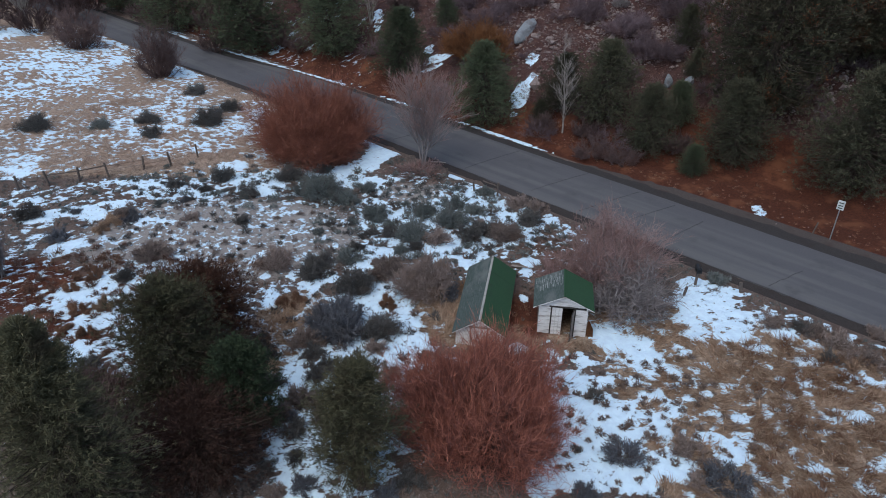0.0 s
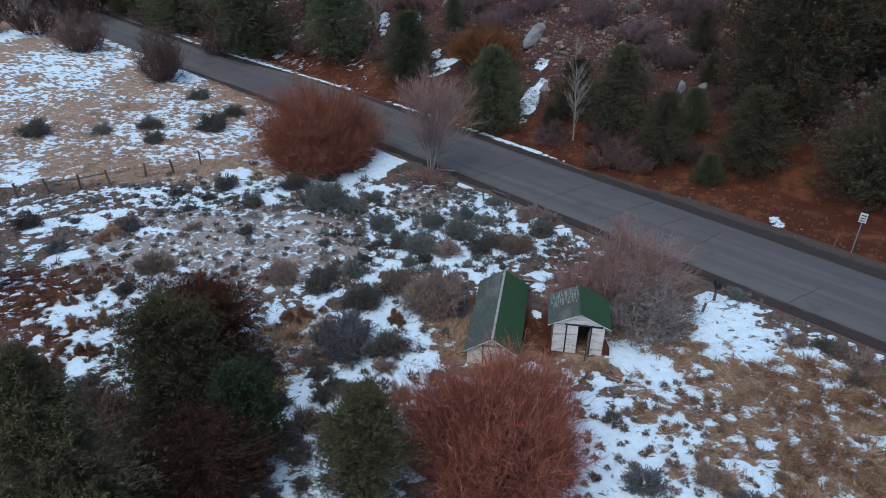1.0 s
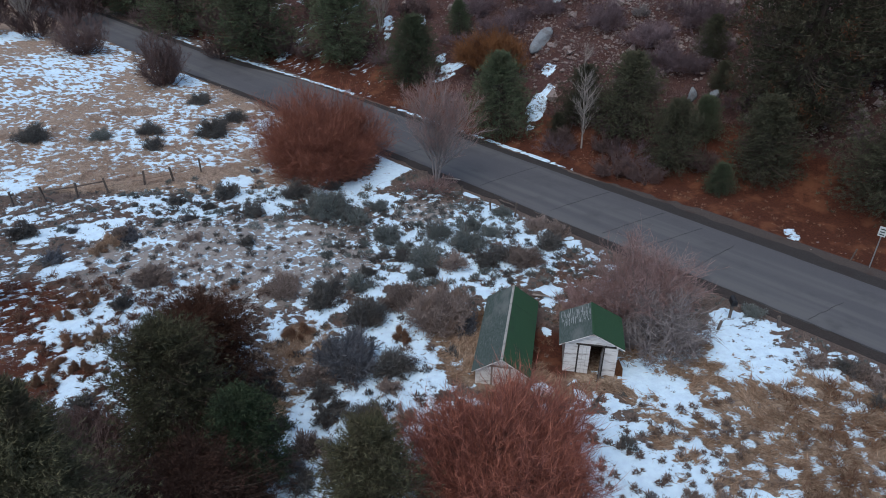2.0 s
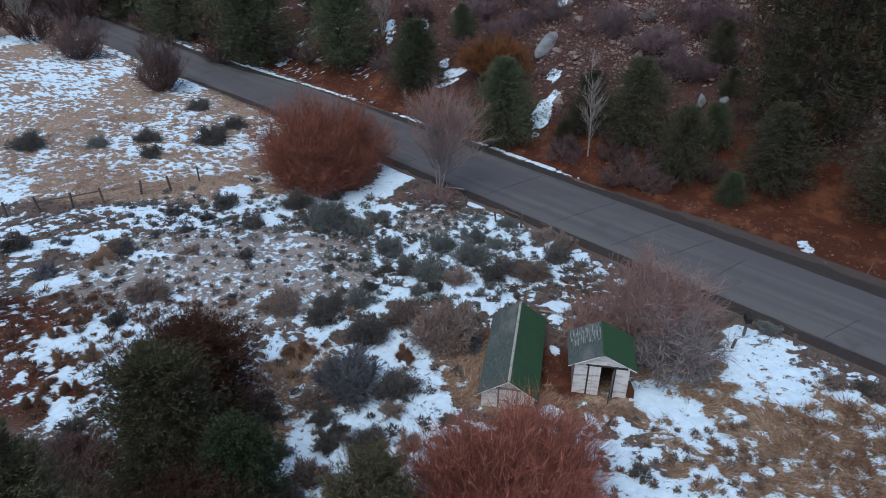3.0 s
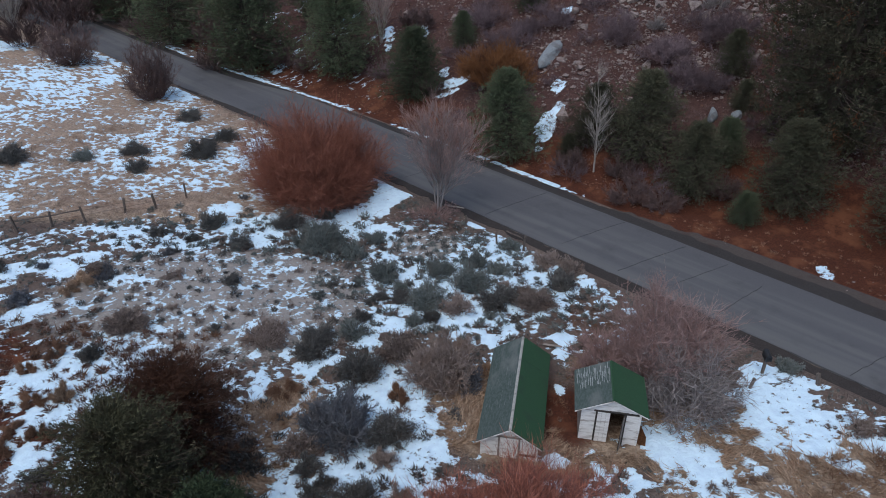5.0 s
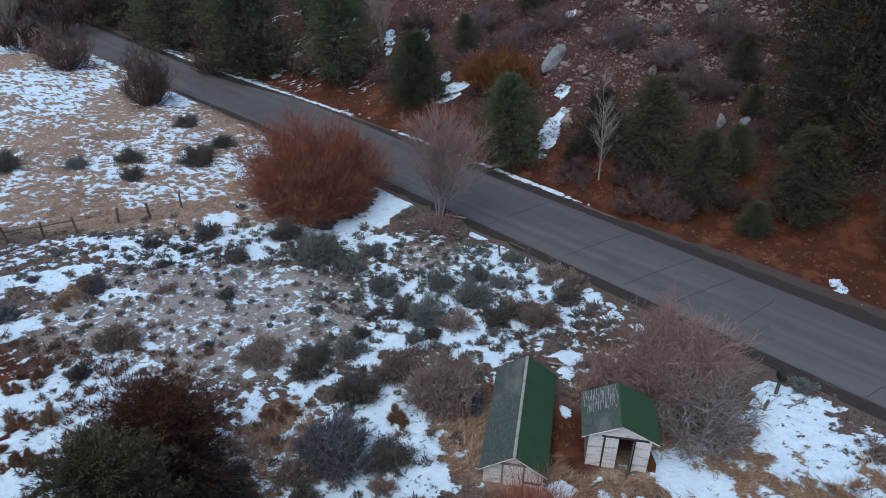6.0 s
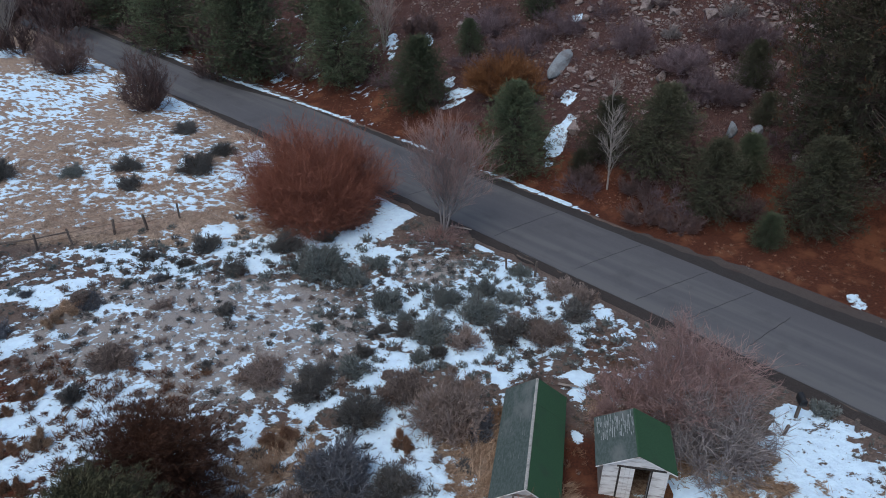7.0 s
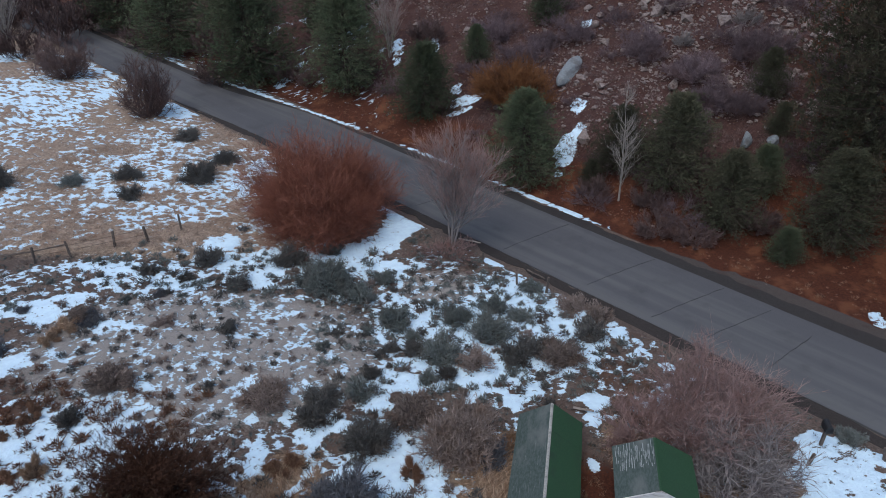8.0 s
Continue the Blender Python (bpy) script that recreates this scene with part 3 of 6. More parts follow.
def part(name, bm, material, parent, label=""):
    me = bpy.data.meshes.new(name)
    bm.to_mesh(me)
    bm.free()
    me.materials.append(material)
    return hang(name, me, parent, label)


def thing(name, label, category, at=(0, 0, 0), turn=0, group="", kind=""):
    e = new(name)
    e.empty_display_size = 0.2
    e.matrix_basis = pose(*at, 0, 0, turn)
    return tagged(e, label, category, group, kind)


def box(bm, x0, x1, y0, y1, z0, z1, m=None):
    vs = [bm.verts.new(p) for p in ((x0, y0, z0), (x1, y0, z0), (x1, y1, z0), (x0, y1, z0), (x0, y0, z1), (x1, y0, z1), (x1, y1, z1), (x0, y1, z1))]
    for f in ((3, 2, 1, 0), (4, 5, 6, 7), (0, 1, 5, 4), (1, 2, 6, 5), (2, 3, 7, 6), (3, 0, 4, 7)):
        bm.faces.new([vs[i] for i in f])
    if m is not None:
        bmesh.ops.transform(bm, matrix=m, verts=vs)
    return vs


def one_box(*args, m=None, bevel=0.0):
    bm = bmesh.new()
    box(bm, *args, m=m)
    if bevel:
        bmesh.ops.bevel(bm, geom=bm.edges[:], offset=bevel, segments=1, affect="EDGES")
    return bm


def tubes(lines, radii, sides=3):
    """Tapered tubes along polylines: lines (m, k, 3), radii (m, k). Gives verts and quads."""
    m, k, _ = lines.shape
    t = lines[:, -1] - lines[:, 0]
    t = t / np.maximum(np.linalg.norm(t, axis=1, keepdims=True), 1e-6)
    ref = np.where(np.abs(t[:, 2:3]) > 0.9, np.array([[1.0, 0, 0]]), np.array([[0, 0, 1.0]]))
    u = np.cross(t, ref)
    u /= np.maximum(np.linalg.norm(u, axis=1, keepdims=True), 1e-6)
    v = np.cross(t, u)
    a = np.arange(sides) * 2 * np.pi / sides
    ring = u[:, None] * np.cos(a)[None, :, None] + v[:, None] * np.sin(a)[None, :, None]
    verts = lines[:, :, None, :] + radii[:, :, None, None] * ring[:, None]
    base = (np.arange(m) * k * sides)[:, None, None] + (np.arange(k - 1) * sides)[None, :, None]
    i = np.arange(sides)
    j = (i + 1) % sides
    faces = np.stack([base + i, base + j, base + j + sides, base + i + sides], -1)
    return verts.reshape(-1, 3), faces.reshape(-1, 4)


def unit(v):
    return v / np.maximum(np.linalg.norm(v, axis=-1, keepdims=True), 1e-6)


def slivers(at, way, length, width, rng):
    """Narrow leaves, each a pointed triangle: at, way (m, 3), length, width (m,)."""
    side = unit(np.cross(way, rng.normal(size=way.shape))) * (0.5 * width)[:, None]
    verts = np.stack([at - side, at + side, at + way * length[:, None]], 1).reshape(-1, 3)
    return verts, np.arange(len(verts)).reshape(-1, 3)


# ---- the ground sheet, finest where the camera looks ----
def steps(*spans):
    out = []
    for a, b, d in spans:
        out.extend(np.arange(a, b, d))
    return np.array(out + [spans[-1][1]])


S_LINES = steps((-1500, -300, 150), (-300, -150, 10), (-150, -85, 0.6), (-85, -50, 0.2), (-50, 8, 0.14), (8, 30, 1), (30, 300, 30), (300, 1500, 150))
N_LINES = steps((-1500, -300, 150), (-300, -20, 20), (-20, 6, 1), (6, 16, 0.3), (16, 39, 0.14), (39, 52, 0.25), (52, 85, 0.5), (85, 140, 1.5), (140, 300, 10), (300, 1500, 150))
SS, NN = np.meshgrid(S_LINES, N_LINES, indexing="ij")
GX, GY = SS * ALONG[0] + NN * ACROSS[0], SS * ALONG[1] + NN * ACROSS[1]


def gravel_cover(x, y):
    a = np.exp(-(((x + 15.5) / 11) ** 2 + ((y - 42.5) / 6.5) ** 2) ** 2)
    b = np.exp(-(((x + 2.5) / 3) ** 2 + ((y - 49.5) / 2) ** 2) ** 2)
    return np.clip(np.maximum(a, b), 0, 1)


def snow_share(x, y):
    """The share of the ground that snow covers, from 0 to 1, before the patches."""
    share = 0.12 + 0.24 * smooth(16, 7, x) * smooth(56, 50, y) * smooth(20, 27, y) + 0.12 * smooth(50, 56, y) * smooth(-6, -14, x) + 0.20 * smooth(8.5, 11, x) * smooth(36, 33, y)
    share = share * smooth(52, 46, x * ACROSS[0] + y * ACROSS[1]) + 0.10 * smooth(-6, -14, x) * smooth(38, 30, y) * smooth(24, 28, y)
    share = np.maximum(share, 0.95 * np.exp(-(((x + 5.5) / 4.5) ** 2 + ((y - 28) / 10) ** 2) ** 2))
    share = share * (1 - 0.36 * gravel_cover(x, y))
    share = share * (1 - 0.8 * np.exp(-(((x - 4.2) / 5.4) ** 2 + ((y - 34) / 4) ** 2) ** 2))
    sage_flat = np.exp(-(((x + 0.5) / 8.5) ** 2 + ((y - 45.5) / 6.5) ** 2) ** 2) + 0.9 * np.exp(-(((x + 12) / 8) ** 2 + ((y - 52) / 2.2) ** 2) ** 2)
    share = np.maximum(share, 1.0 * np.minimum(sage_flat, 1) * (1 - 0.75 * gravel_cover(x, y)))
    streak = np.exp(-(((x + 17.5 + 0.45 * (y - 34)) / 4.2) ** 2 + ((y - 33) / 6.5) ** 2) ** 2)
    share = np.maximum(share, 0.98 * streak)
    share = np.maximum(share, 1.0 * np.exp(-(((x + 4.2) / 3.3) ** 2 + ((y - 31.5) / 7.5) ** 2) ** 2))
    return np.maximum(share, 0.86 * np.exp(-(((x - 7.4 - 0.2 * (24.5 - y)) / 2.1) ** 2 + ((y - 24.5) / 4.5) ** 2) ** 2))


def scatter(count, seed, spot, wide, r0, r1, gap, chance, apart):
    """Clump places x, y, radius round a spot, kept apart from each other and from the places given."""
    r = np.random.default_rng(seed)
    out = []
    for _ in range(count):
        x, y = spot[0] + r.uniform(-wide[0], wide[0]), spot[1] + r.uniform(-wide[1], wide[1])
        size, luck = r.uniform(r0, r1), r.uniform()
        if x * ACROSS[0] + y * ACROSS[1] > 38.6 or luck > chance(x, y) or (0.2 < x < 8.8 and 29.6 < y < 37.6):
            continue
        if all((x - a) ** 2 + (y - b) ** 2 > (gap * size + 0.8 * c) ** 2 for a, b, c in apart + out):
            out.append((x, y, size))
    return out


def oval(cx, cy, rx, ry, turn=0.0):
    """A soft-edged oval zone: near 1 inside, 0 outside."""
    return lambda x, y: math.exp(-(((x - cx + turn * (y - cy)) / rx) ** 2 + ((y - cy) / ry) ** 2) ** 2)


BUSHES = [(x, y, r) for x, y, r, _ in FIELD_SAGE + MIDDLE_SAGE + CENTRE_SAGE + RIGHT_SAGE + MOUNDS]
FLAT_CLUMPS = scatter(950, 201, (-0.5, 46), (9, 7), 0.16, 0.5, 1.05, oval(-0.5, 45.8, 8.6, 6.6), BUSHES)
BANK_CLUMPS = scatter(420, 202, (-16, 50.5), (10, 4), 0.16, 0.48, 1.2, oval(-15, 50.5, 9, 3.2), BUSHES + FLAT_CLUMPS)
STREAK_CLUMPS = scatter(800, 203, (-19.5, 33.5), (7, 8), 0.16, 0.42, 1.2, oval(-18.5, 33.5, 5, 7, 0.45), BUSHES)
CENTRE_CLUMPS = scatter(170, 204, (-6, 31), (6, 11), 0.15, 0.42, 1.2, oval(-6, 31, 5.4, 10), BUSHES)
GRAVEL_CLUMPS = scatter(280, 205, (-14, 43.5), (13, 6.5), 0.12, 0.36, 1.6, oval(-14, 43.5, 12, 6), BUSHES + FLAT_CLUMPS + BANK_CLUMPS)
LOWER_CLUMPS = scatter(460, 206, (10, 24), (6, 6), 0.10, 0.28, 1.4, oval(9.5, 24, 5, 5), BUSHES)
MELT = BUSHES + [(-1.0, 35.9, 1.8), (-6.1, 31.6, 1.9)] + FLAT_CLUMPS + BANK_CLUMPS + STREAK_CLUMPS + CENTRE_CLUMPS + GRAVEL_CLUMPS + LOWER_CLUMPS


def snow_sheet(x0, x1, y0, y1, d):
    """The snow over the plan as a sheet of values, below 0.5 bare, above it snow."""
    X, Y = np.meshgrid(np.arange(x0, x1, d), np.arange(y0, y1, d), indexing="ij")
    s, n = X * ALONG[0] + Y * ALONG[1], X * ACROSS[0] + Y * ACROSS[1]
    wx, wy = 0.8 * (fractal(X / 0.9, Y / 0.9, 41) - 0.5), 0.8 * (fractal(X / 0.9, Y / 0.9, 47) - 0.5)
    loose = 1 - 0.38 * gravel_cover(X, Y)
    share = snow_share(X, Y)

    def window(px, py, rx, ry):
        return (slice(max(int((px - rx - x0) / d), 0), max(int((px + rx - x0) / d) + 2, 0)), slice(max(int((py - ry - y0) / d), 0), max(int((py + ry - y0) / d) + 2, 0)))
    for px, py, rx, ry, w in ALL_SNOW:  # patches with ragged rims
        k = window(px, py, 2.4 * rx, 2.4 * ry)
        d2 = ((X[k] - px) / (1.1 * rx) + wx[k]) ** 2 + ((Y[k] - py) / (1.1 * ry) + wy[k]) ** 2
        share[k] = np.maximum(share[k], loose[k] * min(0.8 if px > 12 else 1.0, (1.4 if px > -10 and py < 40 else 1.25) * w) * (0.72 if 57 < py and px < -6 else 1) * (1 - smooth(0.5, 2.0, d2)))
    tuft = np.exp(-(((X + 9.0 - 0.2 * (Y - 31)) / 2.0) ** 2 + ((Y - 31) / 4.5) ** 2) ** 2)
    bank = np.exp(-(((Y - 54.2 - 0.42 * (X + 25)) / 1.5) ** 4)) * smooth(-17, -20, X)
    share = share * (1 - 0.45 * tuft) * (1 - 0.7 * bank)
    strip = np.exp(-((n - bank_foot(s) - 0.85) / 0.30) ** 4) * smooth(-29, -35, s) * (0.66 + 0.5 * np.sin(s * 0.31 + 1) * np.sin(s * 0.13))
    share = np.maximum(share, strip)
    field = smooth(52, 58, Y) * smooth(-6, -12, X)
    gravel = gravel_cover(X, Y)
    firm = (1.3 + 0.05 * field) * (1 - gravel) + gravel
    share = np.clip(0.5 + firm * (share - 0.5), 0, 1)
    near = 0.55 * ripple(X, Y, 23, 0.22, 0.20) + 0.45 * ripple(X, Y, 11, 0.52, 0.44)
    far = 0.76 * ripple(X, Y, 25, 0.30, 0.26) + 0.24 * ripple(X, Y + 0.3 * X, 13, 1.3, 0.7)
    flecks = 0.8 * ripple(X, Y, 29, 0.17, 0.18) + 0.2 * ripple(X, Y, 17, 0.8, 0.7)
    share = np.clip(share + 0.30 * field * (ripple(X, Y + 0.35 * X, 37, 5.0, 2.2) - 0.40), 0, 1)
    speck = near * (1 - field) + far * field
    speck = speck * (1 - gravel) + flecks * gravel
    speck = 1 / (1 + np.exp(-(speck - 0.5) * 8.3))
    snow = 0.5 + 0.6 * (share - speck) - 0.3 * (1 - smooth(0.0, 0.05, share))
    for px, py, r in MELT:  # bare rings round the bushes
        r = 0.72 * r
        k = window(px, py, 1.5 * r, 1.5 * r)
        d2 = ((X[k] - px) / r + wx[k]) ** 2 + ((Y[k] - py) / r + wy[k]) ** 2
        snow[k] = snow[k] - 0.5 * (1 - smooth(0.25, 0.85, d2))
    verge = np.where((n > 39.2) & (n < bank_foot(s) + 0.45), 0.0, 1.0)
    return np.clip(snow, 0, 1) * verge


SHEET_X, SHEET_Y, SHEET_STEP = -75.0, 10.0, 0.11
SHEET = snow_sheet(SHEET_X, 32.0, SHEET_Y, 106.0, SHEET_STEP)


def snow_cover(x, y):
    """Below 0.5 bare, above it snow."""
    u, v = (x - SHEET_X) / SHEET_STEP, (y - SHEET_Y) / SHEET_STEP
    inside = (u > 0) & (v > 0) & (u < SHEET.shape[0] - 2) & (v < SHEET.shape[1] - 2)
    u, v = np.clip(u, 0, SHEET.shape[0] - 2.01), np.clip(v, 0, SHEET.shape[1] - 2.01)
    i, j = u.astype(int), v.astype(int)
    f, g = u - i, v - j
    low = SHEET[i, j] * (1 - f) + SHEET[i + 1, j] * f
    high = SHEET[i, j + 1] * (1 - f) + SHEET[i + 1, j + 1] * f
    return np.where(inside, low * (1 - g) + high * g, 0.33)


def grass_cover(x, y):
    field = smooth(49, 54, y) * smooth(-8, -16, x) * smooth(42, 37, x * ACROSS[0] + y * ACROSS[1])
    meadow = smooth(7.5, 10.5, x + 0.12 * (y - 26)) * smooth(36.5, 33.5, y + 0.45 * (x - 12)) * smooth(2, 8, y)
    yard = (1 - 0.7 * np.exp(-(((x - 4.9) / 1.5) ** 2 + ((y - 34) / 4) ** 2) ** 2)) * np.exp(-(((x - 4.5) / 7) ** 2 + ((y - 33.5) / 4.5) ** 2) ** 2)
    bank = np.exp(-(((x + 21) / 7) ** 2 + ((y - 53.5) / 2.2) ** 2))
    patch = 1.2 * np.exp(-(((x + 9.6 - 0.2 * (y - 31)) / 2.4) ** 2 + ((y - 31.2) / 4.6) ** 2) ** 2)
    return np.clip(np.maximum.reduce([field * 0.75, meadow, yard * 1.0, bank * 0.9, patch * 0.9]), 0, 1)


def red_cover(x, y):
    s, n = x * ALONG[0] + y * ALONG[1], x * ACROSS[0] + y * ACROSS[1]
    left = np.exp(-(((x + 29) / 6) ** 2 + ((y - 36.5) / 3.2) ** 2) ** 2) + 0.7 * np.exp(-(((x + 22) / 8) ** 2 + ((y - 31) / 4) ** 2))
    pull = smooth(51.5, 53.5, n) * smooth(64, 58, n) * smooth(-30, -22, s)
    foot = 0.85 * smooth(48.5, 49.2, n) * smooth(57, 52, n)
    by_road = 0.45 * np.exp(-(((x - 7.5) / 2.5) ** 2 + ((y - 41) / 3.5) ** 2) ** 2)
    by_sheds = 0.22 * np.exp(-(((x - 4.9) / 1.6) ** 2 + ((y - 34) / 4.5) ** 2) ** 2) + 0.6 * np.exp(-(((x - 5) / 5) ** 2 + ((y - 33) / 2.5) ** 2)) + 0.55 * np.exp(-(((x + 10) / 5) ** 2 + ((y - 24) / 5) ** 2))
    return np.clip(np.maximum.reduce([left, pull, foot, by_sheds, by_road]), 0, 1)


def pale_cover(x, y):
    """The bleached short grass of the far field."""
    return smooth(51.5, 55, y) * smooth(-8, -14, x) * smooth(40, 37, x * ACROSS[0] + y * ACROSS[1])


FINE = smooth(5, 8, NN) * smooth(9, 6, SS) * smooth(-150, -140, SS) * smooth(90, 84, NN)
COVER = {"snow": 0.33 + (snow_cover(GX, GY) - 0.33) * FINE, "grass": grass_cover(GX, GY), "gravel": gravel_cover(GX, GY), "red": red_cover(GX, GY),
         "scree": smooth(49, 52, NN), "pale": pale_cover(GX, GY)}


def swell(snow, n):
    """Snow lies a little thick, and matted bare tufts stand a little proud."""
    return 0.06 * smooth(0.44, 0.56, snow) + 0.10 * smooth(0.42, 0.2, snow) * smooth(40, 39, n)


GZ = land(GX, GY) + swell(COVER["snow"], NN)
ni, nj = GX.shape
idx = np.arange(ni * nj).reshape(ni, nj)
quads = np.stack([idx[:-1, :-1], idx[1:, :-1], idx[1:, 1:], idx[:-1, 1:]], -1).reshape(-1, 4)
ground_mesh = quick_mesh("ground", np.stack([GX, GY, GZ], -1).reshape(-1, 3), quads, GROUND, True)
for key, values in COVER.items():
    ground_mesh.attributes.new(key, "FLOAT", "POINT").data.foreach_set("value", values.astype(np.float32).ravel())
ground = tagged(new("ground", ground_mesh), "meadow and hillside of brown soil, dry grass and patchy melting snow", "ground", kind="structure")


# ---- the road ----
def ribbon(name, inner, outer, s0, s1, z_in, z_out, material, step=0.6, ragged=0.0, crown=0.0, seed=1):
    """A band along the road between two lines across it, with a thickness at its edges."""
    s = np.arange(s0, s1, step)
    a = inner(s) + ragged * (fractal(s / 1.3, s * 0 + seed, seed) - 0.5)
    b = outer(s) + ragged * (fractal(s / 1.3, s * 0 + seed + 5, seed + 3) - 0.5)
    rows, cols = [], (0, 0.0, 0.25, 0.5, 0.75, 1.0, 1)
    for k, u in enumerate(cols):
        n = a + (b - a) * u
        z = z_in + (z_out - z_in) * u + crown * (1 - (2 * u - 1) ** 2) + (-0.2 if k in (0, 6) else 0) + 0 * s
        x, y = place(s, n)
        rows.append(np.stack([x, y, z], -1))
    v = np.stack(rows, 1)
    i = np.arange(len(s) * 7).reshape(len(s), 7)
    f = np.stack([i[:-1, :-1], i[:-1, 1:], i[1:, 1:], i[1:, :-1]], -1).reshape(-1, 4)[:, ::-1]
    return quick_mesh(name, v.reshape(-1, 3), f, material)


road = tagged(new("road", ribbon("road", road_near, road_far, -220, 120, 0.03, 0.03, ASPHALT, 0.6, 0.12, 0.06)),
              "narrow country road of worn grey asphalt", "road", kind="structure")
tagged(new("road_verge", ribbon("road_verge", lambda s: road_near(s) - 0.9 - 0.6 * smooth(-34, -20, s), lambda s: road_near(s) + 0.12, -220, 120, -0.06, 0.0, DARK_VERGE, 0.3, 1.2, 0, 4)),
       "dark crumbling gravel verge along the asphalt", "verge", kind="structure")
tagged(new("road_verge", ribbon("road_verge", lambda s: road_far(s) - 0.1, lambda s: bank_foot(s) + 0.38 + 0.3 * smooth(-32, -18, s), -220, 120, 0.0, -0.03, SHOULDER, 0.3, 0.6, 0, 8)),
       "dark gravel verge at the foot of the hill", "verge", kind="structure")
tagged(new("road_shoulder", ribbon("road_shoulder", lambda s: bank_foot(s) + 0.1 + 0.3 * smooth(-32, -18, s), lambda s: bank_foot(s) + 0.5 + 2.4 * smooth(-32, -14, s), -30, 120, -0.045, -0.05, GREY_GRAVEL, 0.3, 1.1, 0, 9)),
       "grey-brown gravel shoulder below the red bank", "shoulder", kind="structure")


def crack(s0, s1, n0, n1, seed):
    """A tarred crack across the road."""
    u = np.linspace(0, 1, 26)
    s, n = s0 + (s1 - s0) * u + 0.14 * (fractal(u * 9, u * 0 + seed, seed) - 0.5), n0 + (n1 - n0) * u
    x, y = place(s, n)
    crown = 0.06 * (1 - (2 * (n - NEAR_EDGE) / (FAR_EDGE - NEAR_EDGE) - 1) ** 2)
    line = np.stack([x, y, 0.032 + crown], -1)[None]
    v, f = tubes(line, np.full((1, 26), 0.017) * (0.5 + fractal(u * 14, u, seed + 2))[None], 6)
    hang("crack", quick_mesh("crack", v, f, TAR), road, "dark tarred crack")


for s0, s1, n0, n1, seed in ((-29.4, -28.0, 41.2, 47.3, 1), (-24.6, -23.0, 41.0, 47.2, 2), (-21.4, -19.8, 41.2, 47.0, 3), (-17.7, -17.0, 41.0, 46.0, 4), (-10.1, -9.2, 40.7, 44.0, 5),
                             (-36.2, -35.2, 40.8, 47.2, 6), (-45.5, -44.2, 41.0, 47.2, 7)):
    crack(s0, s1, n0, n1, seed)


# ---- plants ----
def bushy(R, H, stems, twigs, seed, spread=1.25, thick=0.02, up=0.5, base=0.12, thin=0.006, curl=0.25, lo=0.3, tips=3.0, bend=True, wave=0.06, wild=0.5, inner=0):
    """Arching stems from one root and twigs on them. Gives (stem mesh data, twig mesh data)."""
    rng = np.random.default_rng(seed)
    az = rng.uniform(0, 2 * np.pi, stems)
    tilt = spread * np.sqrt(rng.uniform(0, 1, stems))
    d = np.stack([np.sin(tilt) * np.cos(az), np.sin(tilt) * np.sin(az), np.cos(tilt)], -1)
    reach = rng.uniform(0.72, 1.06, stems) * (1 + 0.18 * np.sin(3 * az + seed) + 0.1 * np.sin(7 * az + 2 * seed))
    end = d * np.array([R, R, H]) * reach[:, None]
    root = np.stack([rng.normal(0, base * R, stems), rng.normal(0, base * R, stems), np.zeros(stems)], -1) + d * [base * R, base * R, 0]
    u = np.linspace(0, 1, 6)[None, :, None]
    lines = root[:, None] * (1 - u) + end[:, None] * u
    bow = rng.normal(0, wave, (stems, 1, 3)) * R
    lines = lines + 4 * u * (1 - u) * bow
    lines[:, :, 2] += curl * 0.3 * H * (np.sin(tilt)[:, None] * (u[..., 0] ** 2 - u[..., 0]))
    rad = thick * (1 - 0.8 * u[..., 0]) * rng.uniform(0.6, 1.4, (stems, 1))
    stem_data = tubes(lines, rad)

    def fork(lines, count, length, lo, wild, r0, bend):
        m = len(lines)
        which = rng.integers(0, m, count)
        w = rng.uniform(lo, 0.98, count) * (lines.shape[1] - 1)
        k = np.minimum(w.astype(int), lines.shape[1] - 2)
        f = (w - k)[:, None]
        at = lines[which, k] * (1 - f) + lines[which, k + 1] * f
        way = unit(lines[which, k + 1] - lines[which, k])
        way = unit(way + wild * rng.normal(size=way.shape) + [0, 0, up])
        L = length * rng.uniform(0.5, 1.3, (count, 1))
        tip = at + way * L + 0.1 * L * rng.normal(size=way.shape)
        mid = at + way * L * 0.5 + rng.normal(0, 0.07, way.shape) * L
        out = np.stack([at, mid, tip] if bend else [at, tip], 1)
        out[:, :, 2] = np.maximum(out[:, :, 2], 0.02)
        return out, r0 * np.array([[1, 0.75, 0.25] if bend else [1, 0.3]]) * rng.uniform(0.7, 1.3, (count, 1))
    big, rb = fork(lines, twigs, 0.34 * min(R, H), lo, wild, thin * 1.4, bend)
    small, rs = fork(big, int(twigs * tips), 0.17 * min(R, H), 0.2, 0.65, thin, False)
    way = small[:, 1] - small[:, 0]
    far = np.linalg.norm(way, axis=1)
    haze = slivers(small[:, 0], unit(way), far, 3.2 * rs[:, 0], rng)
    fill = None
    # extra inner twigs, drawn dark to put self-shade low in the shrub
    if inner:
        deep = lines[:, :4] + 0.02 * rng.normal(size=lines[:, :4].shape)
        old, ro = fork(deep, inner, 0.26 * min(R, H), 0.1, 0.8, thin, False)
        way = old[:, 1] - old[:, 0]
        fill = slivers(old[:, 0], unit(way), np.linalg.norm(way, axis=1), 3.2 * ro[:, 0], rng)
    return stem_data, tubes(big, rb), haze, fill


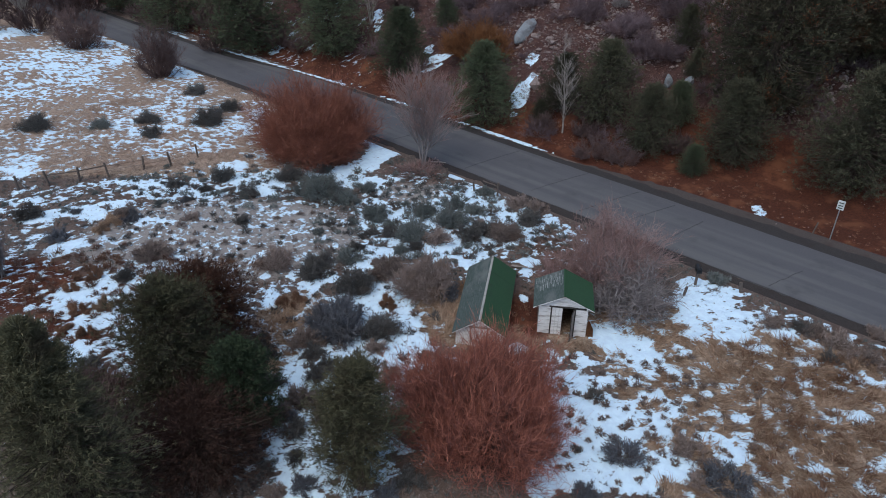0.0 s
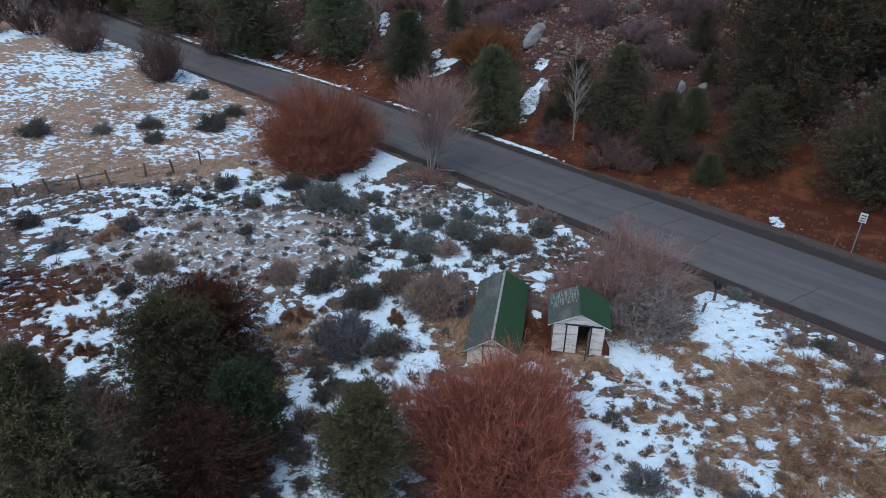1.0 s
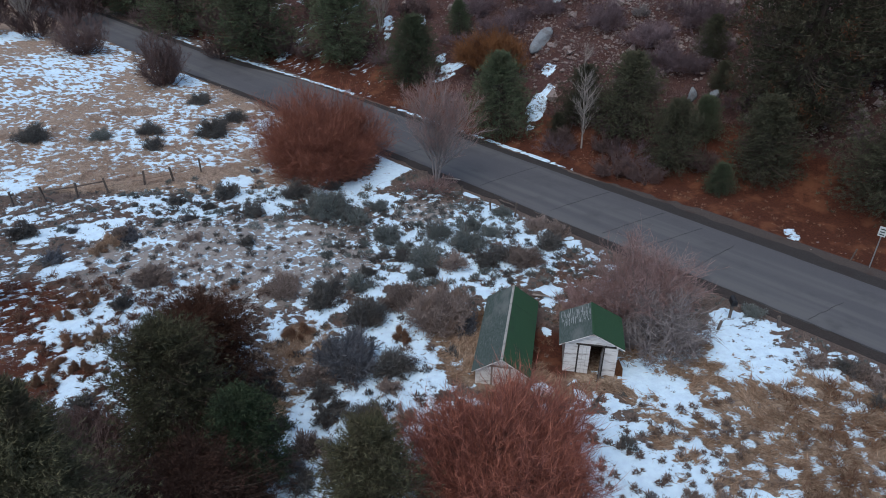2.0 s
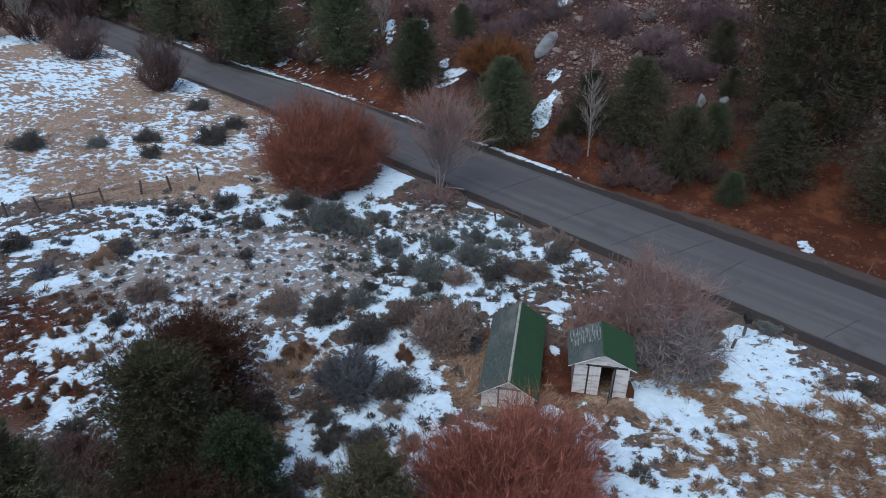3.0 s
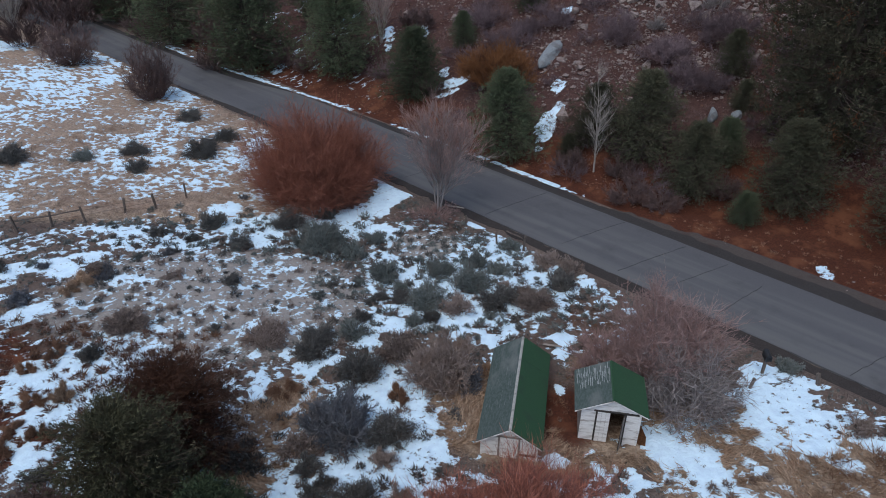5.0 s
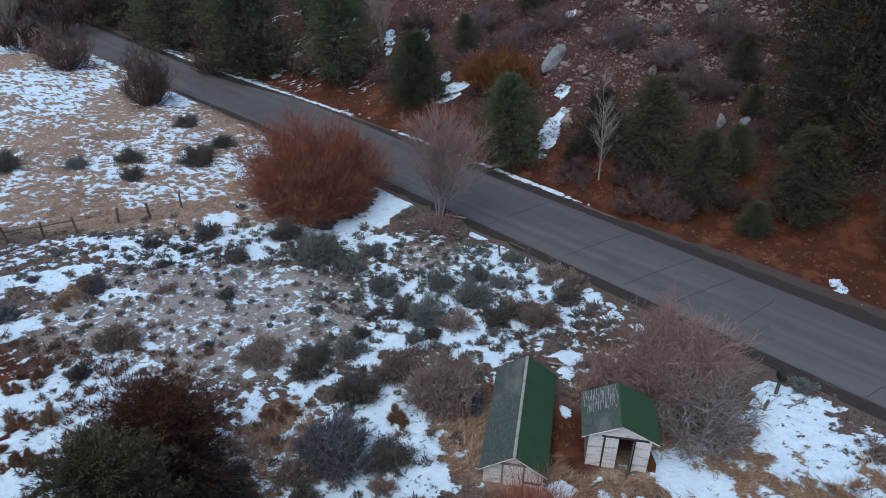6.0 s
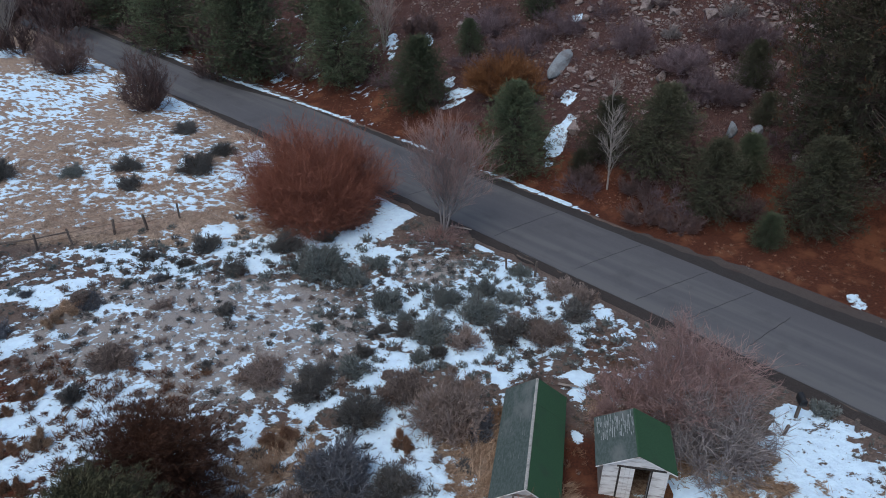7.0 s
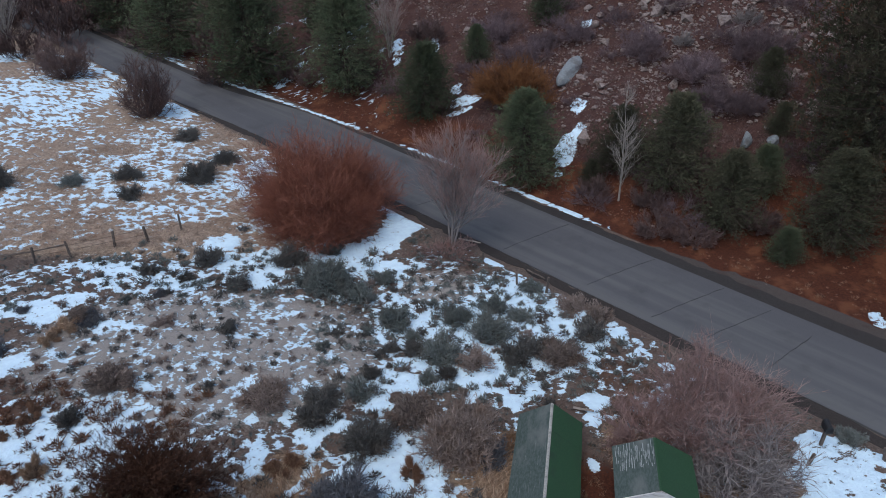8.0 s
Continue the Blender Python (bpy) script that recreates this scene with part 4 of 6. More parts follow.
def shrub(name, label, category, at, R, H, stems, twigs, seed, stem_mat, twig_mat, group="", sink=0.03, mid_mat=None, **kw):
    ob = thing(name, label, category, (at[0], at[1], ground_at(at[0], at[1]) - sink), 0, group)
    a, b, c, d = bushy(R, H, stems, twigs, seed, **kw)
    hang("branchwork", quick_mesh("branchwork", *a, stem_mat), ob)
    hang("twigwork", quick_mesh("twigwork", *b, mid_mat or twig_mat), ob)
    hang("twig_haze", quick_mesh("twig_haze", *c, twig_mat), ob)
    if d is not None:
        hang("inner_twigwork", quick_mesh("inner_twigwork", *d, stem_mat), ob, "old grey-brown inner twigs, dark to stand for self-shade")
    return ob


def conifer(name, label, H, R, boughs, seed, needles, shape=0.8, low=0.06, tuft=0.34, per=9, bark=BARK, fans=6, round_top=0.0, category="tree", gaps=0.0, needle_w=0.2, dead=0, fray=0.3, whorls=0, arms=8, loose=0.7):
    """A conifer: tapered trunk, boughs in uneven whorls, and tufts of needles along them."""
    rng = np.random.default_rng(seed)
    ob = thing(name, label, category)
    zt = np.linspace(0, 1, 8)
    sway = np.stack([0.02 * H * np.sin(3 * zt + seed), 0.02 * H * np.sin(2.2 * zt + 2 * seed), zt * H * 0.97], -1)[None]
    wood = [tubes(sway, (0.028 * H * (1 - 0.92 * zt))[None], 6)]
    h = low + (1 - low) * rng.uniform(0, 1, boughs) ** 0.85
    az = rng.uniform(0, 2 * np.pi, boughs)
    if whorls:
        tier = (h * whorls).astype(int)
        turn = rng.uniform(0, 2 * np.pi, whorls + 1)[tier]
        az = turn + rng.integers(0, arms, boughs) * 2 * np.pi / arms + rng.normal(0, 0.13, boughs)
        h = np.clip((tier + 0.5 + rng.normal(0, 0.2, boughs)) / whorls, low, 1)
    profile = (1 - h) ** shape * (1 - round_top) + round_top * np.sqrt(np.maximum(1 - (2 * h - 1) ** 2, 0.02))
    profile = profile * np.minimum(1, 0.45 + 2.2 * (h - low + 0.03))
    lobe = 1 + 0.12 * np.sin(3 * az + 9 * h + seed) + 0.10 * np.sin(5 * az - 14 * h + 2 * seed) + 0.08 * np.sin(9 * az + 30 * h)
    length = R * profile * lobe * rng.uniform(1 - fray, 1 + 0.4 * fray, boughs) + 0.12
    rise = 0.10 + (0.75 if not whorls else 0.5) * h ** 2 - 0.25 * (1 - h)
    d = np.stack([np.cos(az), np.sin(az), rise], -1)
    start = np.stack([0.02 * H * np.sin(3 * h + seed), 0.02 * H * np.sin(2.2 * h + 2 * seed), h * H * 0.97], -1)
    u = np.linspace(0, 1, 4)[None, :, None]
    lines = start[:, None] + d[:, None] * length[:, None, None] * u
    lines[:, :, 2] += (0.16 * length)[:, None] * (u[..., 0] ** 2 - 0.6 * u[..., 0])
    wood.append(tubes(lines, 0.012 * H * 0.22 * (1 - 0.75 * u[..., 0]) * (1.1 - h)[:, None] + 0.006))
    hang("trunk", quick_mesh("trunk", *joined(wood[0]), bark), ob)
    hang("bough_frame", quick_mesh("bough_frame", *wood[1], bark), ob)
    keep = rng.uniform(size=boughs) > gaps
    lines, d, length = lines[keep], d[keep], length[keep]
    nb = len(lines)
    w = rng.uniform(0.15, 1.0, (nb, per)) ** 0.7
    at = lines[:, :1] * (1 - w[..., None]) + lines[:, -1:] * w[..., None]
    at = at + rng.normal(0, 1, at.shape) * (0.05 + (0.12 if not whorls else 0.075) * length)[:, None, None]
    way = unit(d[:, None] + rng.normal(0, 0.3, at.shape) + [0, 0, 0.3])
    at, way = np.repeat(at.reshape(-1, 3), fans, 0), np.repeat(way.reshape(-1, 3), fans, 0)
    at = at + rng.normal(0, 0.25 * tuft, at.shape)
    way = unit(way + loose * rng.normal(size=way.shape) + [0, 0, 0.25])
    L = tuft * rng.uniform(0.5, 1.2, len(at))
    hang("crown", quick_mesh("crown", *slivers(at, way, L, L * needle_w * rng.uniform(0.8, 1.5, len(at)), rng), needles), ob)
    if dead:
        spot = np.repeat(lines[rng.integers(0, nb, dead), -1], 45, 0)
        way = unit(rng.normal(size=spot.shape) + [0, 0, 0.3])
        L = tuft * rng.uniform(0.7, 1.4, len(spot))
        hang("dead_foliage", quick_mesh("dead_foliage", *slivers(spot + rng.normal(0, 0.24, spot.shape), way, 0.8 * L, 0.8 * L * needle_w, rng), CONE), ob, "orange dead needles")
    return ob


def bare_tree(name, label, at, H, R, trunks, seed, bark, twig_mat, boughs=60, twigs=900, lean=0.25, low=0.3, thick=0.07, thin=0.009, angle=0.8):
    """A leafless tree: trunks, boughs that rise from them, and twigs on those."""
    rng = np.random.default_rng(seed)
    ob = thing(name, label, "tree", (at[0], at[1], ground_at(*at) - 0.05))
    u = np.linspace(0, 1, 9)[None, :, None]
    az = rng.uniform(0, 2 * np.pi, trunks)
    out = np.stack([np.cos(az), np.sin(az), 0 * az], -1) * lean * H * rng.uniform(0.4, 1.0, trunks)[:, None]
    high = H * rng.uniform(0.72, 1.0, trunks)
    high[0] = H
    line = out[:, None] * u ** 1.4 + np.array([0, 0, 1.0]) * high[:, None, None] * u
    line = line + np.cumsum(rng.normal(0, 0.012 * H, line.shape), 1) * u * [1, 1, 0.1] + 0.08 * out[:, None]
    rad = thick * (1 - 0.9 * u[..., 0]) * (high / H)[:, None] * np.ones((trunks, 1))
    v, f = tubes(line, rad, 6)
    hang("trunk", quick_mesh("trunk", v, f, bark), ob)

    def fork(lines, count, length, lo, wide, up, r0, seg):
        which = rng.integers(0, len(lines), count)
        w = rng.uniform(lo, 0.97, count)
        k = np.minimum((w * (lines.shape[1] - 1)).astype(int), lines.shape[1] - 2)
        f = (w * (lines.shape[1] - 1) - k)[:, None]
        p = lines[which, k] * (1 - f) + lines[which, k + 1] * f
        way = unit(lines[which, k + 1] - lines[which, k])
        side = unit(np.cross(way, rng.normal(size=way.shape)))
        way = unit(way + side * wide * rng.uniform(0.6, 1.2, (count, 1)) + [0, 0, up])
        L = length(w)[:, None] * rng.uniform(0.6, 1.2, (count, 1))
        t = np.linspace(0, 1, seg)[None, :, None]
        q = p[:, None] + way[:, None] * L[:, None] * t + np.cumsum(rng.normal(0, 0.04, (count, seg, 3)), 1) * L[:, None] * t
        q[:, :, 2] += (0.12 * L) * t[..., 0] ** 2
        return q, r0 * (1 - 0.8 * t[..., 0]) * rng.uniform(0.6, 1.3, (count, 1))
    b1, r1 = fork(line, boughs, lambda w: R * (1.15 - 0.75 * (w - low) / (1 - low)), low, angle, 0.15, thick * 0.3, 5)
    b2, r2 = fork(b1, boughs * 6, lambda w: 0.36 * R * np.ones_like(w), 0.2, 0.7, 0.25, thin * 1.6, 4)
    b3, r3 = fork(b2, twigs, lambda w: 0.2 * R * np.ones_like(w), 0.1, 0.7, 0.2, thin, 3)
    hang("branchwork", quick_mesh("branchwork", *joined(tubes(b1, r1), tubes(b2, r2)), bark), ob)
    hang("twigwork", quick_mesh("twigwork", *tubes(b3, r3), twig_mat), ob)
    return ob


def put(ob, x, y, size=1.0, turn=0.0, sink=0.05, stretch=1.0):
    """Set a thing on the ground."""
    ob.matrix_basis = pose(x, y, ground_at(x, y) - sink, 0, 0, turn) @ Matrix.Diagonal((size, size, size * stretch, 1))
    return ob


def copy_to(ob, x, y, size=1.0, turn=0.0, sink=0.05, stretch=1.0):
    """A copy of a thing, set on the ground elsewhere."""
    keep = ob.scale.copy()
    ob.scale = (1, 1, 1)
    c = copy_thing(ob, pose(x, y, ground_at(x, y) - sink, 0, 0, turn) @ Matrix.Diagonal((size, size, size * stretch, 1)))
    ob.scale = keep
    return c


def sagebrush(label, seed, leaf_mat, leaves=1500, leaf=0.13, twiggy=60, name="sagebrush", group="sagebrush on the meadow", slim=0.34):
    """A sagebrush of unit radius: woody stems and a ragged, lumpy dome of small upright leaves."""
    rng = np.random.default_rng(seed)
    ob = thing(name, label, "shrub" if name == "sagebrush" else "grass", group=group)
    az, tilt = rng.uniform(0, 2 * np.pi, twiggy), 1.4 * np.sqrt(rng.uniform(0, 1, twiggy))
    lobe = 1 + 0.22 * np.sin(3 * az + seed) + 0.15 * np.sin(5 * az + 2 * seed)
    d = np.stack([np.sin(tilt) * np.cos(az), np.sin(tilt) * np.sin(az), 0.85 * np.cos(tilt)], -1) * (lobe * rng.uniform(0.62, 1.0, twiggy))[:, None]
    u = np.linspace(0, 1, 3)[None, :, None]
    lines = d[:, None] * u + rng.normal(0, 0.05, (twiggy, 3, 3)) * u
    lines[:, :, 2] = np.maximum(lines[:, :, 2], 0)
    hang("branchwork", quick_mesh("branchwork", *tubes(lines, 0.025 * (1 - 0.7 * u[..., 0]) * np.ones((twiggy, 1))), BARK), ob)
    pick = rng.integers(0, twiggy, leaves)
    w = rng.uniform(0.3, 1.08, leaves)[:, None] ** 0.55
    at = d[pick] * w + rng.normal(0, 0.09, (leaves, 3))
    at[:, 2] = np.maximum(at[:, 2], 0.02)
    way = unit(unit(d[pick]) * 0.7 + rng.normal(0, 0.6, at.shape) + [0, 0, 0.45])
    L = leaf * rng.uniform(0.6, 1.5, leaves)
    hang("foliage", quick_mesh("foliage", *slivers(at, way, L, L * slim, rng), leaf_mat), ob)
    return ob


def boulder(name, label, at, size, seed, material, group="", turn=0, lie=0.0):
    """A rock with worn flat faces."""
    bm = bmesh.new()
    bmesh.ops.create_icosphere(bm, subdivisions=3, radius=1)
    rng = np.random.default_rng(seed)
    cuts = [(Vector(rng.normal(size=3)).normalized(), rng.uniform(0.5, 0.82)) for _ in range(11)]
    for v in bm.verts:
        for nrm, dist in cuts:
            k = v.co.dot(nrm) - dist
            if k > 0:
                v.co -= nrm * k * 0.9
        v.co += v.normal * 0.06 * (noise.noise(v.co * 2.2 + Vector((seed, 0, 0))))
        v.co = Vector((v.co.x * size[0], v.co.y * size[1], v.co.z * size[2]))
    me = bpy.data.meshes.new(name)
    bm.to_mesh(me)
    bm.free()
    me.materials.append(material)
    ob = new(name, me)
    ob.matrix_basis = pose(at[0], at[1], ground_at(*at[:2]) + size[2] * 0.35, lie, 0, turn)
    return tagged(ob, label, "rock", group)


# ---- the two sheds ----
def gable(bm, W, h, top, y0, y1):
    """A gable wall: a pentagon with thickness."""
    pts = [(-W / 2, 0), (W / 2, 0), (W / 2, h), (0, top), (-W / 2, h)]
    a = [bm.verts.new((x, y0, z)) for x, z in pts]
    b = [bm.verts.new((x, y1, z)) for x, z in pts]
    bm.faces.new(a[::-1] if y0 < y1 else a)
    bm.faces.new(b if y0 < y1 else b[::-1])
    for i in range(5):
        j = (i + 1) % 5
        bm.faces.new((a[i], a[j], b[j], b[i]))


def slope_panel(W, h, top, y0, y1, side, over, thick, lift=0.0, u0=0.0, u1=1.0):
    """A roof panel from ridge (u = 0) to eave (u = 1) on one side."""
    run, fall = W / 2 + over, (top - h) / (W / 2) * (W / 2 + over)
    bm = bmesh.new()
    vs = []
    for y in (y0, y1):
        for u in (u0, u1):
            for k in (0, thick):
                vs.append(bm.verts.new((side * run * u, y, top + 0.02 + lift - fall * u + k)))
    for f in ((0, 2, 3, 1), (4, 5, 7, 6), (0, 1, 5, 4), (2, 6, 7, 3), (1, 3, 7, 5), (0, 4, 6, 2)):
        bm.faces.new([vs[i] for i in f])
    bmesh.ops.recalc_face_normals(bm, faces=bm.faces)
    return bm


def shed(label, at, turn, W, D, h, top, over, door, worn_side, seed, cap=RIDGE, tilt=0.0):
    """A gabled board shed, its front at y = 0 facing -y. door: x0, x1, height, whether it stands open."""
    rng = random.Random(seed)
    ob = thing("shed", label, "shed", (at[0], at[1], ground_at(*at) - 0.04), turn)
    ob.matrix_basis = ob.matrix_basis @ pose(0, 0, 0, 0, tilt, 0)
    T = 0.06
    x0, x1, dh, ajar = door
    for side in (-1, 1):
        part("wall", one_box(min(side * W / 2, side * (W / 2 - T)), max(side * W / 2, side * (W / 2 - T)), T, D - T, -0.1, h), BARE_BOARD if side < 0 else RUST_BOARD, ob)
    bm = bmesh.new()
    gable(bm, W, h, top, D - T, D)
    part("wall", bm, BARE_BOARD, ob)
    # front wall in pieces round the doorway
    part("wall", one_box(-W / 2, x0, 0, T, -0.1, h), DARK_BOARD, ob)
    part("wall", one_box(x1, W / 2, 0, T, -0.1, h), DARK_BOARD, ob)
    bm = bmesh.new()
    top_pts = [(-W / 2, h), (x0, h), (x0, dh), (x1, dh), (x1, h), (W / 2, h), (0, top)]
    a = [bm.verts.new((x, 0, z)) for x, z in top_pts]
    b = [bm.verts.new((x, T, z)) for x, z in top_pts]
    bm.faces.new(a)
    bm.faces.new(b[::-1])
    for i in range(len(a)):
        bm.faces.new((a[i], b[i], b[(i + 1) % len(a)], a[(i + 1) % len(a)]))
    bmesh.ops.recalc_face_normals(bm, faces=bm.faces)
    part("gable", bm, DARK_BOARD, ob)
    # clapboards on the front
    z, n = 0.0, 0
    while z < top - 0.1:
        z1 = z + 0.145
        half = W / 2 if z1 < h else (top - z1) / (top - h) * W / 2
        spans = [(-half, half)] if z > dh + 0.02 else [(-half, x0 - 0.02), (x1 + 0.02, half)]
        for a0, a1 in spans:
            if a1 - a0 > 0.08 and rng.random() > 0.03:
                m = pose(0, -0.006, z, -4 + rng.uniform(-1.2, 1.2), rng.uniform(-0.5, 0.5), 0)
                j = rng.uniform(-0.012, 0.012)
                part("clapboard", one_box(a0 + 0.005 + j, a1 - 0.005 + j, -0.018, 0, 0, 0.138, m=m), WHITE_BOARD, ob)
        z = z1
    # side boards
    for side in (-1, 1):
        z = 0.0
        while z < h - 0.16:
            part("clapboard", one_box(-0.018, 0, 0.02, D - 0.02, 0, 0.15, m=pose(side * (W / 2 + (0.02 if side > 0 else 0)), 0, z)), BARE_BOARD if side < 0 else RUST_BOARD, ob)
            z += 0.165
    # corner boards and door frame
    for x in (-W / 2 - 0.01, W / 2 - 0.09):
        part("corner_board", one_box(x, x + 0.1, -0.045, -0.012, 0, h - 0.02, bevel=0.004), WHITE_BOARD, ob)
    frame_mat = DARK_BOARD if ajar else BARE_BOARD
    part("door_frame", one_box(x0 - 0.07, x0, -0.055, 0.05, 0, dh, bevel=0.005), frame_mat, ob)
    part("door_frame", one_box(x1, x1 + 0.07, -0.055, 0.05, 0, dh, bevel=0.005), frame_mat, ob)
    part("lintel", one_box(x0 - 0.16, x1 + 0.16, -0.065, 0.05, dh, dh + 0.08, bevel=0.005), frame_mat, ob)
    # door leaf of upright boards
    wide = (x1 - x0) * (0.46 if ajar else 0.98)
    leaf = part("door", one_box(0.0, wide, 0.0, 0.03, 0.03, dh - 0.02, m=pose(x0 + 0.01, -0.03, 0, 0, 0, -3 if ajar else 0)), BARE_BOARD, ob, "pale worn board door")
    k = 1 if not ajar else 3
    for i in range(k):
        hang("board", one_mesh(one_box(wide * i / k + 0.004, wide * (i + 1) / k - 0.004, -0.016, -0.001, 0.04, dh - 0.03, m=pose(x0 + 0.01, -0.03, 0, 0, 0, -3 if ajar else 0)), WHITE_BOARD), leaf)
    if ajar:
        leaf = part("door", one_box(-(x1 - x0) * 0.46, 0, 0, 0.03, 0.0, dh - 0.03, m=pose(x1 - 0.01, -0.05, 0, 0, 0, 74)), DARK_BOARD, ob, "dark door leaf standing open")
        hang("board", one_mesh(one_box(-(x1 - x0) * 0.40, -0.05, -0.02, -0.001, 0.1, dh - 0.1, m=pose(x1 - 0.01, -0.05, 0, 0, 0, 74)), BARE_BOARD), leaf)
        part("step", one_box(x0 - 0.5, x1 + 0.5, -0.85, -0.06, -0.15, 0.05, bevel=0.02), CONCRETE, ob, "low worn concrete step")
    part("floor_slab", one_box(-W / 2 + T, W / 2 - T, T, D - T, -0.1, 0.02), DIRT_FLOOR, ob)
    # roof
    front, back = -0.16, D + 0.14
    for side in (-1, 1):
        worn = side == worn_side
        roof = part("roof_slope", slope_panel(W, h, top, front, back, side, over, 0.03), GREY_ROOF if worn else GREEN_ROOF, ob, "faded grey-green roofing" if worn else "dark green roofing")
        courses = 4 if not worn else 7
        for i in range(courses):
            ya, yb = front + (back - front) * i / courses, front + (back - front) * (i + 1) / courses
            hang("roofing_strip", one_mesh(slope_panel(W, h, top, ya + 0.004, yb + 0.03, side, over + 0.01, 0.008 + 0.004 * rng.random(), 0.034 + 0.004 * (i % 2)), GREY_ROOF if worn else GREEN_ROOF), roof)
        if worn:
            for i in range(64 if ajar else 16):
                ya = front + (back - front) * ((0.45 if ajar else 0.25) + 0.4 * rng.random())
                ua = 0.06 + 0.88 * (i + rng.random()) / (64 if ajar else 16)
                hang("peeling_strip", one_mesh(slope_panel(W, h, top, ya, min(ya + rng.uniform(0.15, 0.75), back), side, over, 0.008, 0.052, ua, ua + rng.uniform(0.006, 0.016)), STREAK_ROOF if ajar else FADED_STRIP), roof, "pale peeling strip")
        part("fascia", slope_panel(W, h, top, front - 0.025, front, side, over, 0.045, -0.03), WHITE_BOARD, ob, "white painted barge board")
    pitch = math.atan2(top - h, W / 2)
    bm = bmesh.new()
    for side in (-1, 1):
        box(bm, 0, side * 0.075, front - 0.01, back + 0.01, 0, 0.01, m=pose(0, 0, top + 0.075, 0, math.degrees(side * pitch), 0))
    bmesh.ops.recalc_face_normals(bm, faces=bm.faces)
    part("ridge_cap", bm, cap, ob, "worn ridge strip")
    return ob


def one_mesh(bm, material):
    me = bpy.data.meshes.new("piece")
    bm.to_mesh(me)
    bm.free()
    me.materials.append(material)
    return me


# ---- the sheds ----
shed_long = shed("long low white board shed with a green and grey roof", (2.0, 30.43), -9.5, 2.62, 6.58, 1.07, 1.94, 0.2, (-0.45, 0.42, 1.36, False), -1, 1)
shed_small = shed("small white board shed with a green roof and an open door", (6.74, 31.5), -8, 2.71, 2.55, 2.09, 2.77, 0.33, (-0.64, 0.62, 1.98, True), -1, 2, GREEN_ROOF)

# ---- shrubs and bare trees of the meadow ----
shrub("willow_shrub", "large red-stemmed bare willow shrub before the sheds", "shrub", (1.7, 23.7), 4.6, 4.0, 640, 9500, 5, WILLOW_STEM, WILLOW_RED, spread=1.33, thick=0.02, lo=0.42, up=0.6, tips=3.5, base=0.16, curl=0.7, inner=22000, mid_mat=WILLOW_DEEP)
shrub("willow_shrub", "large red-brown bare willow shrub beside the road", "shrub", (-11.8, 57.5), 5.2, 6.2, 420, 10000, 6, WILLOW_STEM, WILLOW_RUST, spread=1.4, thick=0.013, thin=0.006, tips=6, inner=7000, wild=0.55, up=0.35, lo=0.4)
shrub("bare_shrub", "tangled grey bare shrub behind the small shed", "shrub", (11.2, 34.3), 2.7, 3.0, 150, 2200, 7, GREY_TWIG, GREY_TWIG, spread=1.4, thick=0.03, thin=0.011, base=0.22, wave=0.14, wild=0.9, up=0.1)
shrub("bare_shrub", "pinkish bare shrub between the sheds and the road", "shrub", (10.8, 37.0), 3.4, 4.6, 170, 3600, 8, GREY_TWIG, PINK_TWIG, spread=1.2, thick=0.024, thin=0.006, wave=0.13, wild=0.85, up=0.25, tips=4)
shrub("bare_shrub", "low pinkish bare shrub behind the small shed", "shrub", (7.7, 36.9), 2.2, 1.8, 80, 2400, 9, GREY_TWIG, PINK_TWIG, spread=1.35, thin=0.007)
bare_tree("bare_tree", "bare grey-brown small tree beside the road", (-1.9, 54.5), 7.4, 3.4, 5, 12, GREY_TWIG, PINK_TWIG, 160, 5600, 0.30, 0.24, 0.10, 0.008, 1.05)
shrub("bare_shrub", "low dead brush round the foot of a bare tree", "shrub", (-2.4, 53.2), 2.7, 0.9, 90, 1700, 11, DARK_TWIG, PINK_TWIG, spread=1.45, thin=0.006)
shrub("bare_shrub", "dark leafless shrub at the road's edge", "shrub", (-33.8, 80.6), 3.6, 5.6, 80, 1300, 12, DARK_TWIG, DARK_TWIG, spread=1.2, tips=6, wave=0.12, wild=0.8, thick=0.05, thin=0.009)
shrub("bare_shrub", "dark reddish leafless shrub far along the road", "shrub", (-49.2, 93.5), 3.8, 5.4, 80, 1300, 13, DARK_TWIG, DARK_TWIG, spread=1.25, tips=6, wave=0.12, wild=0.8, thick=0.05, thin=0.009)
bare_tree("bare_tree", "pale bare tree far along the road", (-61, 103), 10, 4.5, 2, 14, PALE_BARK, GREY_TWIG, 70, 1800, 0.15, 0.2, 0.16, 0.014)
bare_tree("bare_tree", "pale bare thin tree behind the pines", (-9.5, 90.5), 6.5, 3.2, 4, 18, PALE_BARK, PINK_TWIG, 60, 1200, 0.3, 0.15, 0.09, 0.012)
shrub("bare_shrub", "grey leafless shrub at the meadow's edge", "shrub", (-28.6, 37.0), 1.7, 4.2, 50, 1500, 15, GREY_TWIG, GREY_TWIG, spread=0.8, thick=0.03)
bare_tree("birch_tree", "slender pale birch with bare branches on the hillside", (11.1, 61.4), 8.6, 1.8, 2, 16, PALE_BARK, GREY_TWIG, 60, 900, 0.10, 0.14, 0.085, 0.006, 1.1)
shrub("hill_shrub", "orange-brown dry shrub on the hillside", "shrub", (3.8, 76.5), 4.2, 3.2, 150, 4600, 17, ORANGE_TWIG, ORANGE_TWIG, spread=1.35, thin=0.011)

